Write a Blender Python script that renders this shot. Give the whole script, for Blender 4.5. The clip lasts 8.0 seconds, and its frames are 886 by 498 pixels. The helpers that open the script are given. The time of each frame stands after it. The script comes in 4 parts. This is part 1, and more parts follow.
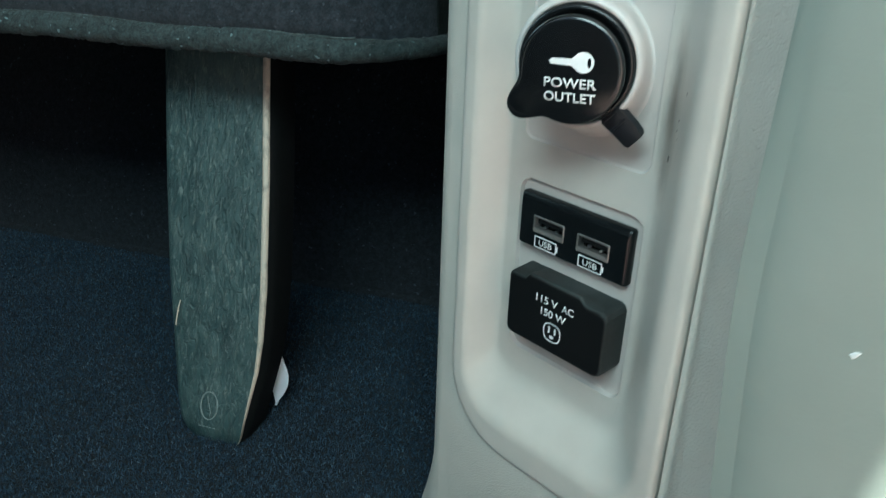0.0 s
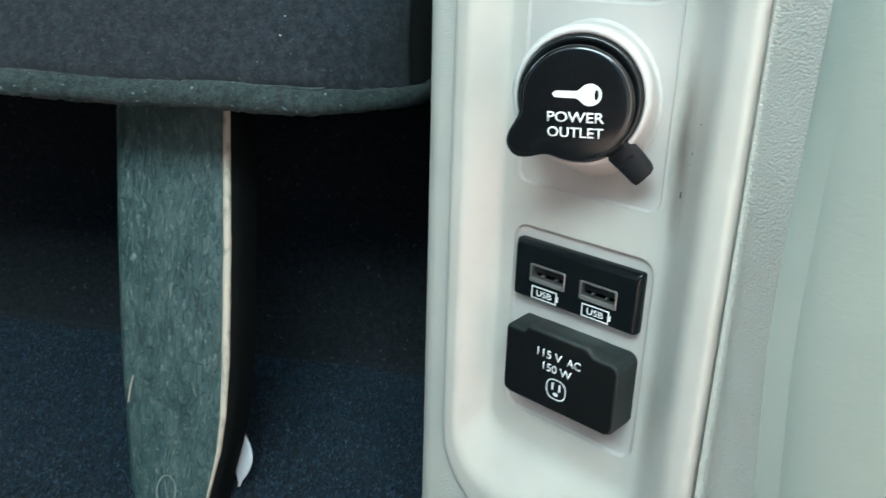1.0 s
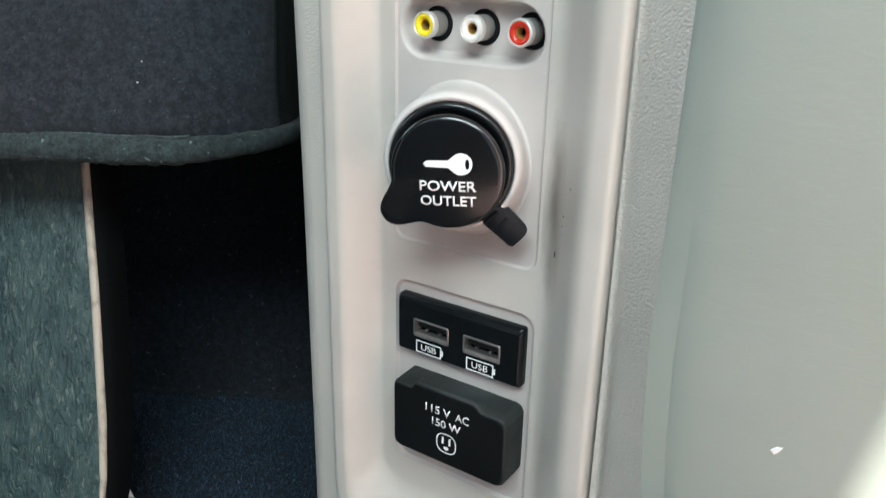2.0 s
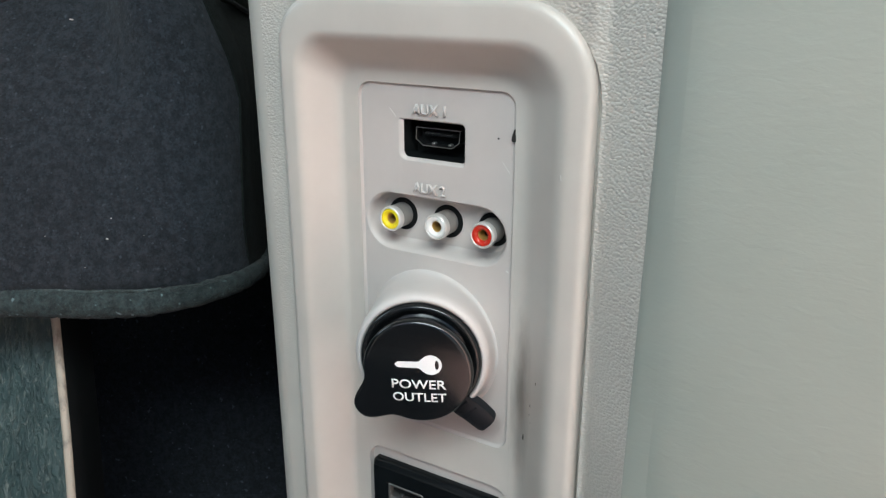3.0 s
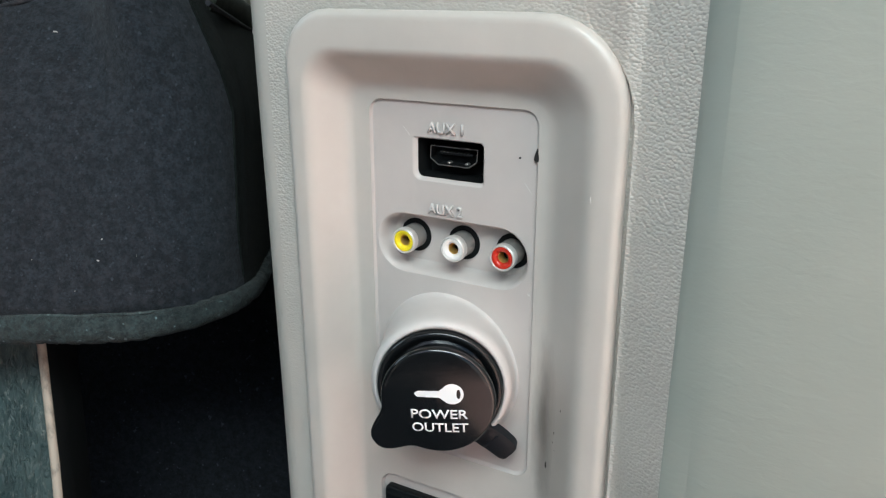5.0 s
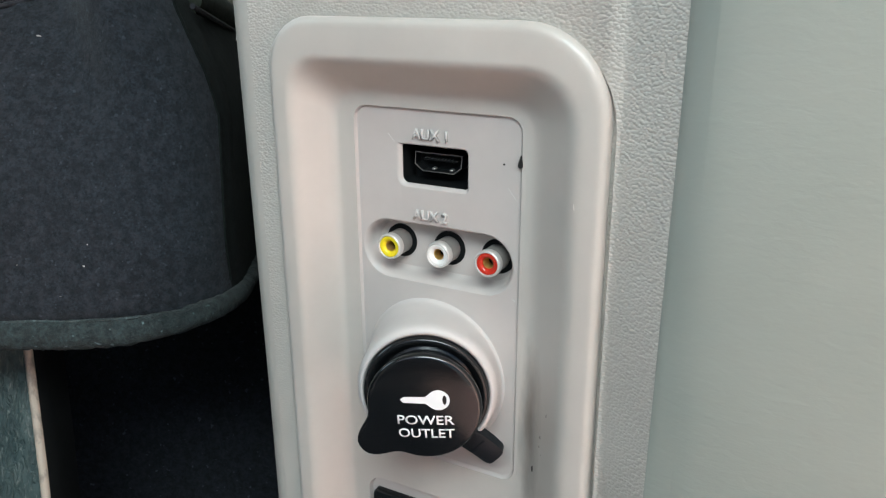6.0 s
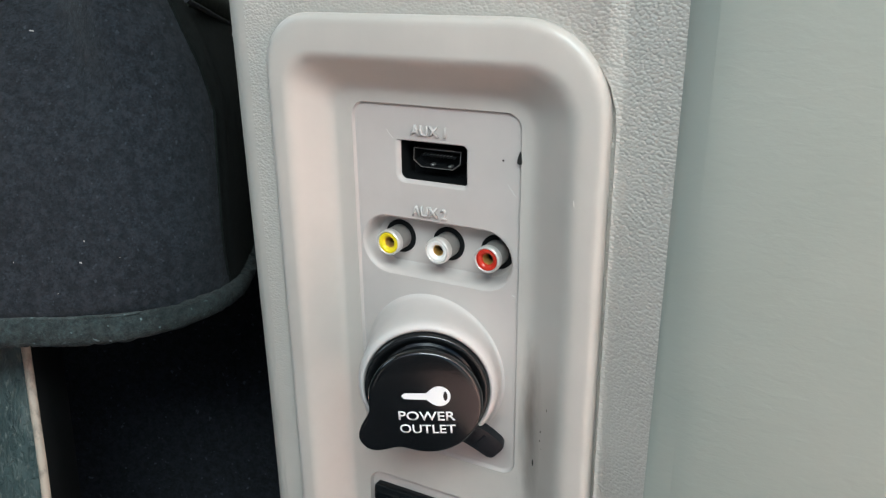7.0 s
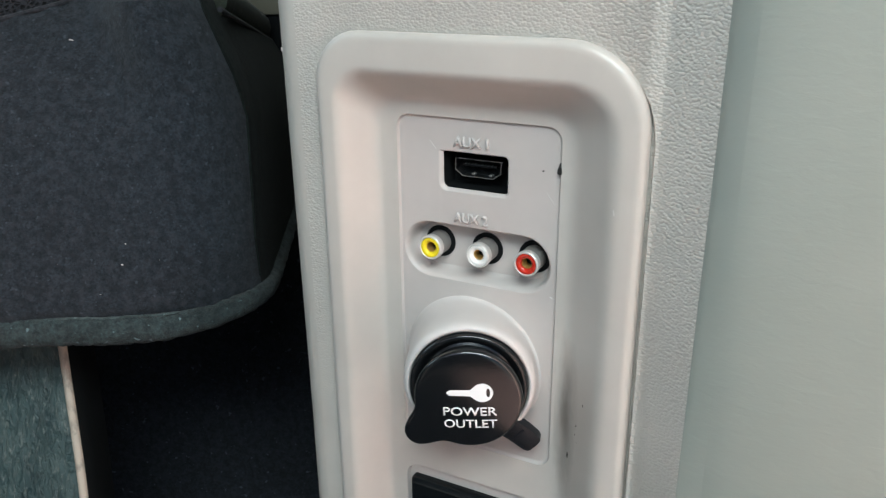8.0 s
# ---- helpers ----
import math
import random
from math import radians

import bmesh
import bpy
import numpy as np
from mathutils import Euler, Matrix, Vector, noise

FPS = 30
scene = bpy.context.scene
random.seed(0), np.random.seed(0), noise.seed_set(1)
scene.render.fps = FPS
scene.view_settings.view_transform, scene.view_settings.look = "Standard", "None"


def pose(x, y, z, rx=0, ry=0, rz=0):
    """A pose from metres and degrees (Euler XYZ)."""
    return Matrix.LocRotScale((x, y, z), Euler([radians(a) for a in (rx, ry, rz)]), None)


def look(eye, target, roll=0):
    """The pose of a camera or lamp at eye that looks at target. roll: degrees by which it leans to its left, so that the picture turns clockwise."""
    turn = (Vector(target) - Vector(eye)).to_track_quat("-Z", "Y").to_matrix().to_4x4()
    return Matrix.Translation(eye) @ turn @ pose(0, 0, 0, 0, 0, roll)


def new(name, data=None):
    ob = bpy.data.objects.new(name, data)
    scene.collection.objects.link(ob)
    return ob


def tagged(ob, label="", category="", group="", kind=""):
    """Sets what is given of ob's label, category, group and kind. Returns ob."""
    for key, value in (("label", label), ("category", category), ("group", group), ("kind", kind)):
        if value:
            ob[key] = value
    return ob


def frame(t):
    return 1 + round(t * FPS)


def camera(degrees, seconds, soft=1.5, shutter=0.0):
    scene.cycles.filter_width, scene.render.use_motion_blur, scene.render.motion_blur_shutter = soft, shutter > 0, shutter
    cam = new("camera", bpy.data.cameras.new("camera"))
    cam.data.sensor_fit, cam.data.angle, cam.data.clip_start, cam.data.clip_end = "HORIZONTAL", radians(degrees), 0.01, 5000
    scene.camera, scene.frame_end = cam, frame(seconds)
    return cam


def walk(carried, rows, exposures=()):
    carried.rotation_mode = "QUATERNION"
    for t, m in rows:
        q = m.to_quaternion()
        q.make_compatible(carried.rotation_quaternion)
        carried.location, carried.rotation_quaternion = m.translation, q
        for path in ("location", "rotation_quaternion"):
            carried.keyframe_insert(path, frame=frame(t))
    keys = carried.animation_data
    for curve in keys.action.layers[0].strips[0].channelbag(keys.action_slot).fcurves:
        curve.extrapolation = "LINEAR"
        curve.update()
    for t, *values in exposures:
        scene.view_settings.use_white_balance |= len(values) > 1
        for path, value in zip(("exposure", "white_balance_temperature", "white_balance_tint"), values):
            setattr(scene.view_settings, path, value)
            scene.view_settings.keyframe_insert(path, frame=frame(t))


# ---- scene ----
cam = camera(58.5, 8.0, soft=1.25, shutter=0.25)
ROWS = [
    (0.0, (0.1564, -0.1948, -0.0163), (-0.0095, -0.0408, -0.1225), 2.03),
    (0.3, (0.1472, -0.1990, -0.0341), (-0.0214, -0.0436, -0.1338), 1.75),
    (0.5, (0.1384, -0.2008, -0.0359), (-0.0309, -0.0419, -0.1286), 1.93),
    (0.7, (0.1342, -0.1977, -0.0312), (-0.0327, -0.0353, -0.1223), 1.14),
    (1.0, (0.1342, -0.1948, -0.0295), (-0.0255, -0.0226, -0.1150), 1.74),
    (1.2, (0.1299, -0.1886, -0.0322), (-0.0231, -0.0100, -0.1169), 1.89),
    (2.3, (0.1287, -0.1852, 0.0074), (0.0021, 0.0113, -0.0812), 0.99),
    (2.5, (0.1266, -0.1889, 0.0197), (0.0017, 0.0099, -0.0661), 0.99),
    (2.7, (0.1255, -0.1855, 0.0315), (0.0013, 0.0131, -0.0557), 0.60),
    (3.0, (0.1243, -0.1810, 0.0365), (0.0006, 0.0209, -0.0439), 0.11),
    (3.5, (0.1111, -0.1748, 0.0413), (-0.0105, 0.0281, -0.0395), -0.09),
    (4.0, (0.1092, -0.1771, 0.0409), (-0.0104, 0.0269, -0.0402), -0.23),
    (4.5, (0.1100, -0.1783, 0.0394), (-0.0081, 0.0267, -0.0415), -0.12),
    (5.0, (0.1091, -0.1786, 0.0395), (-0.0075, 0.0275, -0.0406), -0.13),
    (6.5, (0.1106, -0.1771, 0.0438), (-0.0021, 0.0299, -0.0395), -0.46),
    (7.0, (0.1086, -0.1775, 0.0447), (-0.0030, 0.0293, -0.0407), -0.65),
    (7.5, (0.1081, -0.1813, 0.0473), (-0.0022, 0.0259, -0.0388), -0.65),
    (8.0, (0.1019, -0.1928, 0.0518), (-0.0078, 0.0142, -0.0353), -0.59),
]
EXPOSURES = [(0.0, 1.23, 5350, -13), (0.5, 1.80, 5370, -12), (1.0, 1.82, 5450, -10), (1.2, 1.82, 5480, -9), (2.3, 1.37, 5980, 6), (3.0, 1.24, 5980, 6), (8.0, 1.26, 5980, 6)]
walk(cam, [(t, look(eye, target, roll)) for t, eye, target, roll in ROWS], EXPOSURES)

# ---- light ----
world = bpy.data.worlds.new("sky")
scene.world = world
world.use_nodes = True
sky = world.node_tree.nodes.new("ShaderNodeTexSky")
sky.sky_type, sky.sun_disc = "NISHITA", False
sky.sun_elevation, sky.sun_rotation = radians(36), radians(208)
back = world.node_tree.nodes["Background"]
back.inputs[1].default_value = 0.05
world.node_tree.links.new(sky.outputs[0], back.inputs[0])

sun = new("sun", bpy.data.lights.new("sun", "SUN"))
sun.data.energy, sun.data.angle, sun.data.color = 5.0, radians(0.5), (1.0, 0.88, 0.77)
sun.matrix_world = look((0, 0, 0), (0.42, 0.76, -0.62))

# area lamp as daylight through an assumed open side door behind the camera
daylight_lamp = new("daylight_lamp", bpy.data.lights.new("daylight_lamp", "AREA"))
daylight_lamp.data.shape, daylight_lamp.data.size, daylight_lamp.data.size_y = "RECTANGLE", 0.7, 0.3
daylight_lamp.data.energy, daylight_lamp.data.color = 4.1, (0.93, 1.0, 0.955)
daylight_lamp.matrix_world = look((0.37, -0.62, 0.64), (0.0, 0.0, -0.05))

# added fill lamp for the right slope, where a far tinted window is assumed
left_fill_lamp = new("left_fill_lamp", bpy.data.lights.new("left_fill_lamp", "AREA"))
left_fill_lamp.data.shape, left_fill_lamp.data.size, left_fill_lamp.data.size_y = "RECTANGLE", 0.7, 0.4
left_fill_lamp.data.energy, left_fill_lamp.data.color = 0.6, (0.90, 1.0, 0.95)
left_fill_lamp.matrix_world = look((-0.97, -0.32, 0.46), (0.05, 0.0, -0.05))


# ---- materials ----
class Nodes:
    """A node material with a Principled shader, on the object's coordinates."""

    def __init__(self, name, rough=0.5, metal=0.0, spec=0.5):
        self.mat = bpy.data.materials.new(name)
        self.mat.use_nodes = True
        self.tree = self.mat.node_tree
        self.shader = self.tree.nodes["Principled BSDF"]
        self.shader.inputs["Roughness"].default_value = rough
        self.shader.inputs["Metallic"].default_value = metal
        self.shader.inputs["Specular IOR Level"].default_value = spec
        self.coord = self.tree.nodes.new("ShaderNodeTexCoord")

    def link(self, a, b):
        self.tree.links.new(a, b)

    def scaled(self, scale):
        m = self.tree.nodes.new("ShaderNodeMapping")
        m.inputs["Scale"].default_value = scale
        self.link(self.coord.outputs["Object"], m.inputs["Vector"])
        return m.outputs[0]

    def noise(self, scale, detail=4.0, rough=0.6, stretch=(1, 1, 1), distort=0.0):
        n = self.tree.nodes.new("ShaderNodeTexNoise")
        n.inputs["Scale"].default_value, n.inputs["Detail"].default_value = scale, detail
        n.inputs["Roughness"].default_value, n.inputs["Distortion"].default_value = rough, distort
        self.link(self.scaled(stretch), n.inputs["Vector"])
        return n.outputs["Fac"]

    def cells(self, scale, stretch=(1, 1, 1), feature="DISTANCE_TO_EDGE", wobble=0.0, wobble_scale=300):
        v = self.tree.nodes.new("ShaderNodeTexVoronoi")
        v.feature = feature
        v.inputs["Scale"].default_value = scale
        vec = self.scaled(stretch)
        if wobble:
            n = self.tree.nodes.new("ShaderNodeTexNoise")
            n.inputs["Scale"].default_value = wobble_scale
            self.link(vec, n.inputs["Vector"])
            mix = self.tree.nodes.new("ShaderNodeVectorMath")
            mix.operation = "MULTIPLY_ADD"
            self.link(n.outputs["Color"], mix.inputs[0])
            mix.inputs[1].default_value = (wobble,) * 3
            self.link(vec, mix.inputs[2])
            vec = mix.outputs[0]
        self.link(vec, v.inputs["Vector"])
        return v.outputs["Distance"]

    def ramp(self, fac, stops):
        r = self.tree.nodes.new("ShaderNodeValToRGB")
        while len(r.color_ramp.elements) < len(stops):
            r.color_ramp.elements.new(0.5)
        for e, (at, c) in zip(r.color_ramp.elements, stops):
            e.position, e.color = at, (*c, 1)
        self.link(fac, r.inputs[0])
        return r.outputs[0]

    def mix(self, fac, a, b, mode="MIX"):
        m = self.tree.nodes.new("ShaderNodeMix")
        m.data_type, m.blend_type = "RGBA", mode
        for value, socket in ((fac, m.inputs[0]), (a, m.inputs[6]), (b, m.inputs[7])):
            if isinstance(value, (int, float)):
                socket.default_value = value
            elif isinstance(value, tuple):
                socket.default_value = (*value, 1)
            else:
                self.link(value, socket)
        return m.outputs[2]

    def color(self, value):
        if isinstance(value, tuple):
            self.shader.inputs["Base Color"].default_value = (*value, 1)
        else:
            self.link(value, self.shader.inputs["Base Color"])
        return self

    def rough(self, fac, low, high):
        m = self.tree.nodes.new("ShaderNodeMapRange")
        m.inputs[3].default_value, m.inputs[4].default_value = low, high
        self.link(fac, m.inputs[0])
        self.link(m.outputs[0], self.shader.inputs["Roughness"])
        return self

    def math(self, op, a, b):
        m = self.tree.nodes.new("ShaderNodeMath")
        m.operation = op
        for value, socket in ((a, m.inputs[0]), (b, m.inputs[1])):
            if isinstance(value, (int, float)):
                socket.default_value = value
            else:
                self.link(value, socket)
        return m.outputs[0]

    def bump(self, height, distance, strength=1.0):
        b = self.tree.nodes.new("ShaderNodeBump")
        b.inputs["Strength"].default_value, b.inputs["Distance"].default_value = strength, distance
        self.link(height, b.inputs["Height"])
        last = self.shader.inputs["Normal"]
        if last.is_linked:
            self.link(last.links[0].from_socket, b.inputs["Normal"])
        self.link(b.outputs[0], last)
        return self


def shades(c, k=0.12):
    return tuple(v * (1 - k) for v in c), tuple(min(1, v * (1 + k)) for v in c)


def moulded(name, c, rough, k=0.06, fine=0.00003, spec=0.5):
    """Smooth moulded plastic with faint mottling, dust and scuffs."""
    n = Nodes(name, rough, 0.0, spec)
    lo, hi = shades(c, k)
    base = n.ramp(n.noise(35, 5), [(0.3, lo), (0.7, hi)])
    scuff = n.ramp(n.noise(260, 2, 0.5, (1, 1, 0.25)), [(0.70, (0, 0, 0)), (0.78, (1, 1, 1))])
    base = n.mix(n.math("MULTIPLY", scuff, 0.10), base, tuple(min(1, v * 1.25) for v in c))
    n.color(base)
    n.rough(n.noise(90, 4), rough - 0.07, rough + 0.08)
    return n.bump(n.noise(2500, 2), fine, 0.6).mat


def grained(name, c, rough, cell, depth, stretch, smooth_strip=False):
    """Plastic trim with a moulded leather grain."""
    n = Nodes(name, rough)
    lo, hi = shades(c, 0.06)
    n.color(n.ramp(n.noise(25, 4), [(0.3, lo), (0.7, hi)]))
    n.rough(n.noise(60, 3), rough - 0.05, rough + 0.08)
    pebble = n.cells(1.0 / cell, stretch, "F1", cell * 0.3, 0.6 / cell)
    height = n.ramp(pebble, [(0.10, (1, 1, 1)), (0.45, (0.65, 0.65, 0.65)), (0.85, (0, 0, 0))])
    if smooth_strip:
        at = n.tree.nodes.new("ShaderNodeSeparateXYZ")
        n.link(n.coord.outputs["Object"], at.inputs[0])
        across = n.ramp(n.math("ADD", n.math("MULTIPLY", at.outputs["X"], 100.0), 4.5), [(0.7, (0, 0, 0)), (1.0, (1, 1, 1))])
        up = n.ramp(n.math("ADD", n.math("MULTIPLY", at.outputs["Z"], 8.0), 1.0), [(0.2, (0.12, 0.12, 0.12)), (0.9, (1, 1, 1))])
        height = n.math("MULTIPLY", height, n.math("MAXIMUM", across, up))
    n.bump(height, depth, 0.8)
    n.bump(n.noise(0.5 / cell, 2, 0.5, stretch), depth * 0.15, 0.3)
    return n.mat


BEIGE = (0.485, 0.462, 0.422)
panel_grain = grained("grained_grey_trim", BEIGE, 0.44, 0.0009, 0.00021, (1, 1, 1.4), True)
panel_smooth = grained("smooth_grey_trim", BEIGE, 0.48, 0.0019, 0.00003, (1, 1, 1.5))
side_grain = Nodes("grained_side_trim", 0.48)
side_grain.color(side_grain.ramp(side_grain.noise(18, 4), [(0.3, (0.295, 0.320, 0.285)), (0.7, (0.325, 0.350, 0.313))]))
side_grain.rough(side_grain.noise(60, 3), 0.42, 0.55)
side_grain.bump(side_grain.noise(330, 2, 0.5, (0.55, 0.55, 1.35), 0.6), 0.00024, 0.35)
side_grain = side_grain.bump(side_grain.noise(1100, 2, 0.5, (0.7, 0.7, 1.2)), 0.0001, 0.3).mat
satin = moulded("satin_grey_plastic", (0.52, 0.485, 0.445), 0.30)
# dark streak beside the cap: grime and the cap's shade, painted together
smear = Nodes("satin_grey_plastic_grime_shade", 0.30)
spot = smear.tree.nodes.new("ShaderNodeVectorMath")
spot.operation = "DISTANCE"
smear.link(smear.scaled((1.0, 0.2, 0.16)), spot.inputs[0])
spot.inputs[1].default_value = (0.0400, 0.0, -0.0120)
grime_shade = smear.ramp(smear.math("ADD", smear.math("MULTIPLY", spot.outputs["Value"], 150.0), smear.math("MULTIPLY", smear.noise(240, 5, 0.65, (1, 1, 0.3)), 0.6)), [(0.35, (1, 1, 1)), (1.0, (0, 0, 0))])
smear.color(smear.mix(smear.math("MULTIPLY", grime_shade, 0.8), smear.ramp(smear.noise(35, 5), [(0.3, (0.488, 0.458, 0.420)), (0.7, (0.546, 0.512, 0.470))]), (0.15, 0.13, 0.115)))
smear.rough(smear.noise(90, 4), 0.24, 0.40)
satin_grime_shade = smear.bump(smear.noise(2500, 2), 0.00003, 0.6).mat
plate_plastic = moulded("matt_grey_plastic", (0.51, 0.470, 0.445), 0.46)
boss_plastic = moulded("pale_grey_plastic", (0.57, 0.537, 0.517), 0.42)
black_gloss = moulded("black_plastic", (0.0045, 0.006, 0.007), 0.24, 0.2, 0.00002, 0.30)
cap_gloss = moulded("satin_black_plastic", (0.005, 0.006, 0.007), 0.15, 0.3, 0.00002, 0.7)
collar_gloss = moulded("polished_black_plastic", (0.008, 0.009, 0.010), 0.17, 0.2, 0.00002, 0.5)
black_matt = moulded("matt_black_plastic", (0.0065, 0.0072, 0.0078), 0.34, 0.2, 0.00003, 0.25)
dusty_black = moulded("dusty_black_plastic", (0.022, 0.026, 0.026), 0.6, 0.6, 0.00006, 0.3)
black_deep = moulded("dull_black_plastic", (0.0062, 0.0072, 0.0076), 0.6, 0.2, 0.00003, 0.12)
rubber = moulded("black_rubber", (0.007, 0.0085, 0.011), 0.42, 0.8, 0.00025, 0.3)
white_ink = moulded("white_print", (0.82, 0.82, 0.82), 0.5, 0.03)
steel = Nodes("bright_steel", 0.28, 1.0).color((0.62, 0.62, 0.62))
steel = steel.bump(steel.noise(900, 2), 0.00002, 0.5).mat
dark_steel = Nodes("dull_steel", 0.42, 0.9).color((0.36, 0.35, 0.34))
dark_steel = dark_steel.bump(dark_steel.noise(900, 2), 0.00002, 0.5).mat
barrel_metal = Nodes("dull_nickel", 0.5, 0.6).color((0.36, 0.35, 0.33))
barrel_metal = barrel_metal.bump(barrel_metal.noise(700, 2), 0.00003, 0.6).mat
shell_metal = Nodes("nickel_shell", 0.36, 0.5).color((0.74, 0.73, 0.70))
shell_metal = shell_metal.bump(shell_metal.noise(700, 2), 0.00002, 0.5).mat
gold = Nodes("gilded_contact", 0.5, 0.7).color((0.62, 0.40, 0.12))
gold = gold.bump(gold.noise(900, 2), 0.00002, 0.5).mat
jack_yellow = moulded("yellow_plastic", (0.86, 0.68, 0.015), 0.32)
jack_white = moulded("white_plastic", (0.82, 0.81, 0.78), 0.38)
jack_red = moulded("red_plastic", (0.50, 0.028, 0.014), 0.2)
scrap_white = moulded("thin_white_plastic", (0.75, 0.80, 0.88), 0.30)
buckle_tan = moulded("dim_olive_plastic", (0.15, 0.14, 0.105), 0.5)
pale_scuff = moulded("pale_scuff", (0.66, 0.64, 0.61), 0.5, 0.03)
dirt = moulded("dark_grime", (0.012, 0.011, 0.010), 0.7, 0.3)


def cloth(name, c, k, size, depth, fuzz):
    n = Nodes(name, 0.92, 0.0, 0.2)
    lo, hi = shades(c, k)
    base = n.ramp(n.noise(1 / size, 3, 0.7), [(0.32, lo), (0.68, hi)])
    base = n.mix(n.math("MULTIPLY", n.noise(22, 4), 0.6), base, tuple(v * 1.5 for v in c))
    flush = n.ramp(n.noise(420, 3, 0.6), [(0.45, (0, 0, 0)), (0.62, (1, 1, 1))])
    base = n.mix(n.math("MULTIPLY", flush, 0.7), base, (c[0] * 1.5, c[1] * 1.35, c[2] * 1.3))
    blotch = n.ramp(n.noise(260, 4, 0.7), [(0.40, (0.55, 0.55, 0.55)), (0.60, (1, 1, 1))])
    base = n.mix(1.0, base, blotch, "MULTIPLY")
    speck = n.ramp(n.noise(0.55 / size, 1, 0.4), [(0.70, (0, 0, 0)), (0.76, (1, 1, 1))])
    n.color(n.mix(n.math("MULTIPLY", speck, fuzz), base, tuple(v * 5 for v in c)))
    n.shader.inputs["Sheen Weight"].default_value = min(0.07, 2.5 * c[1])
    n.shader.inputs["Sheen Roughness"].default_value = 0.6
    n.bump(n.noise(1 / size, 3, 0.7), depth, 0.9)
    return n.bump(n.noise(60, 3), depth * 4, 0.3).mat


seat_cloth = cloth("charcoal_seat_cloth", (0.0210, 0.0255, 0.0322), 0.7, 0.0011, 0.00035, 0.25)
# greenish side cloth, with the corner's shade darkened into its colour
shaded_side_cloth = cloth("shaded_green_grey_cloth", (0.0065, 0.0096, 0.0090), 0.4, 0.0011, 0.0003, 0.1)
olive_cloth = cloth("dark_olive_cloth", (0.026, 0.032, 0.024), 0.4, 0.0011, 0.0003, 0.1)
# darker tone of the piping, paints the shade at the seat's corner
shaded_piping_cloth = cloth("shaded_corner_piping", (0.025, 0.035, 0.036), 0.6, 0.0012, 0.0010, 0.5)
mesh_cloth = Nodes("open_mesh_fabric", 0.9, 0.0, 0.2)
mesh_holes = mesh_cloth.cells(480, (1, 1, 1.2), "DISTANCE_TO_EDGE", 0.0012, 200)
mesh_cloth.color(mesh_cloth.ramp(mesh_holes, [(0.12, (0.024, 0.0235, 0.028)), (0.24, (0.006, 0.006, 0.007))]))
mesh_cloth = mesh_cloth.bump(mesh_cloth.ramp(mesh_holes, [(0.1, (1, 1, 1)), (0.26, (0, 0, 0))]), 0.002, 1.0).mat
piping_cloth = cloth("dark_piping", (0.035, 0.049, 0.051), 0.8, 0.0012, 0.0012, 0.9)
carpet_cloth = cloth("navy_black_carpet", (0.014, 0.019, 0.026), 0.6, 0.0016, 0.0012, 0.5)
carpet_smooth = cloth("short_navy_carpet", (0.0135, 0.0165, 0.0215), 0.5, 0.0016, 0.0008, 0.6)
lining = cloth("dark_lining", (0.029, 0.030, 0.036), 0.4, 0.002, 0.0006, 0.1)
welt_thread = cloth("welt_thread", (0.060, 0.080, 0.082), 0.5, 0.001, 0.0004, 0.3)
fuzz_yarn = Nodes("piping_fuzz", 0.9, 0.0, 0.2)
fuzz_shade = fuzz_yarn.tree.nodes.new("ShaderNodeNewGeometry")
fuzz_yarn.color(fuzz_yarn.ramp(fuzz_shade.outputs["Random Per Island"], [(0.0, (0.010, 0.015, 0.013)), (0.5, (0.045, 0.063, 0.065)), (0.85, (0.125, 0.165, 0.17)), (1.0, (0.40, 0.45, 0.45))]))
fuzz_yarn = fuzz_yarn.mat
carpet_yarn = Nodes("carpet_yarn", 0.85, 0.0, 0.3)
yarn_shade = carpet_yarn.tree.nodes.new("ShaderNodeNewGeometry")
carpet_yarn.color(carpet_yarn.ramp(yarn_shade.outputs["Random Per Island"], [(0.0, (0.009, 0.018, 0.034)), (0.80, (0.032, 0.059, 0.094)), (0.96, (0.058, 0.094, 0.132)), (1.0, (0.12, 0.155, 0.19))]))
carpet_yarn = carpet_yarn.mat
headliner = cloth("grey_headliner", (0.45, 0.43, 0.40), 0.1, 0.002, 0.0003, 0.0)

leg_plastic = Nodes("dark_wrinkled_plastic", 0.45)
folds = leg_plastic.noise(340, 4, 0.6, (1, 1, 0.18), 0.6)
fold = leg_plastic.ramp(folds, [(0.42, (0, 0, 0)), (0.50, (0.7, 0.7, 0.7)), (0.58, (1, 1, 1))])
hairs = leg_plastic.noise(520, 3, 0.6, (1, 1, 0.13), 0.4)
hair = leg_plastic.ramp(hairs, [(0.56, (0, 0, 0)), (0.66, (1, 1, 1))])
patch = leg_plastic.ramp(leg_plastic.noise(60, 4, 0.65), [(0.36, (0.2, 0.2, 0.2)), (0.58, (1, 1, 1))])
leg_base = leg_plastic.ramp(leg_plastic.noise(95, 6, 0.65, (1, 1, 0.45)), [(0.32, (0.023, 0.045, 0.048)), (0.52, (0.047, 0.079, 0.080)), (0.70, (0.080, 0.115, 0.112))])
leg_base = leg_plastic.mix(leg_plastic.math("MULTIPLY", leg_plastic.math("MULTIPLY", hair, patch), 0.7), leg_base, (0.19, 0.225, 0.215))
leg_plastic.color(leg_base)
leg_plastic.bump(fold, 0.0009, 0.8)
leg_plastic.bump(hair, 0.0004, 0.6)
leg_plastic.bump(leg_plastic.noise(1500, 2), 0.0002, 0.4)
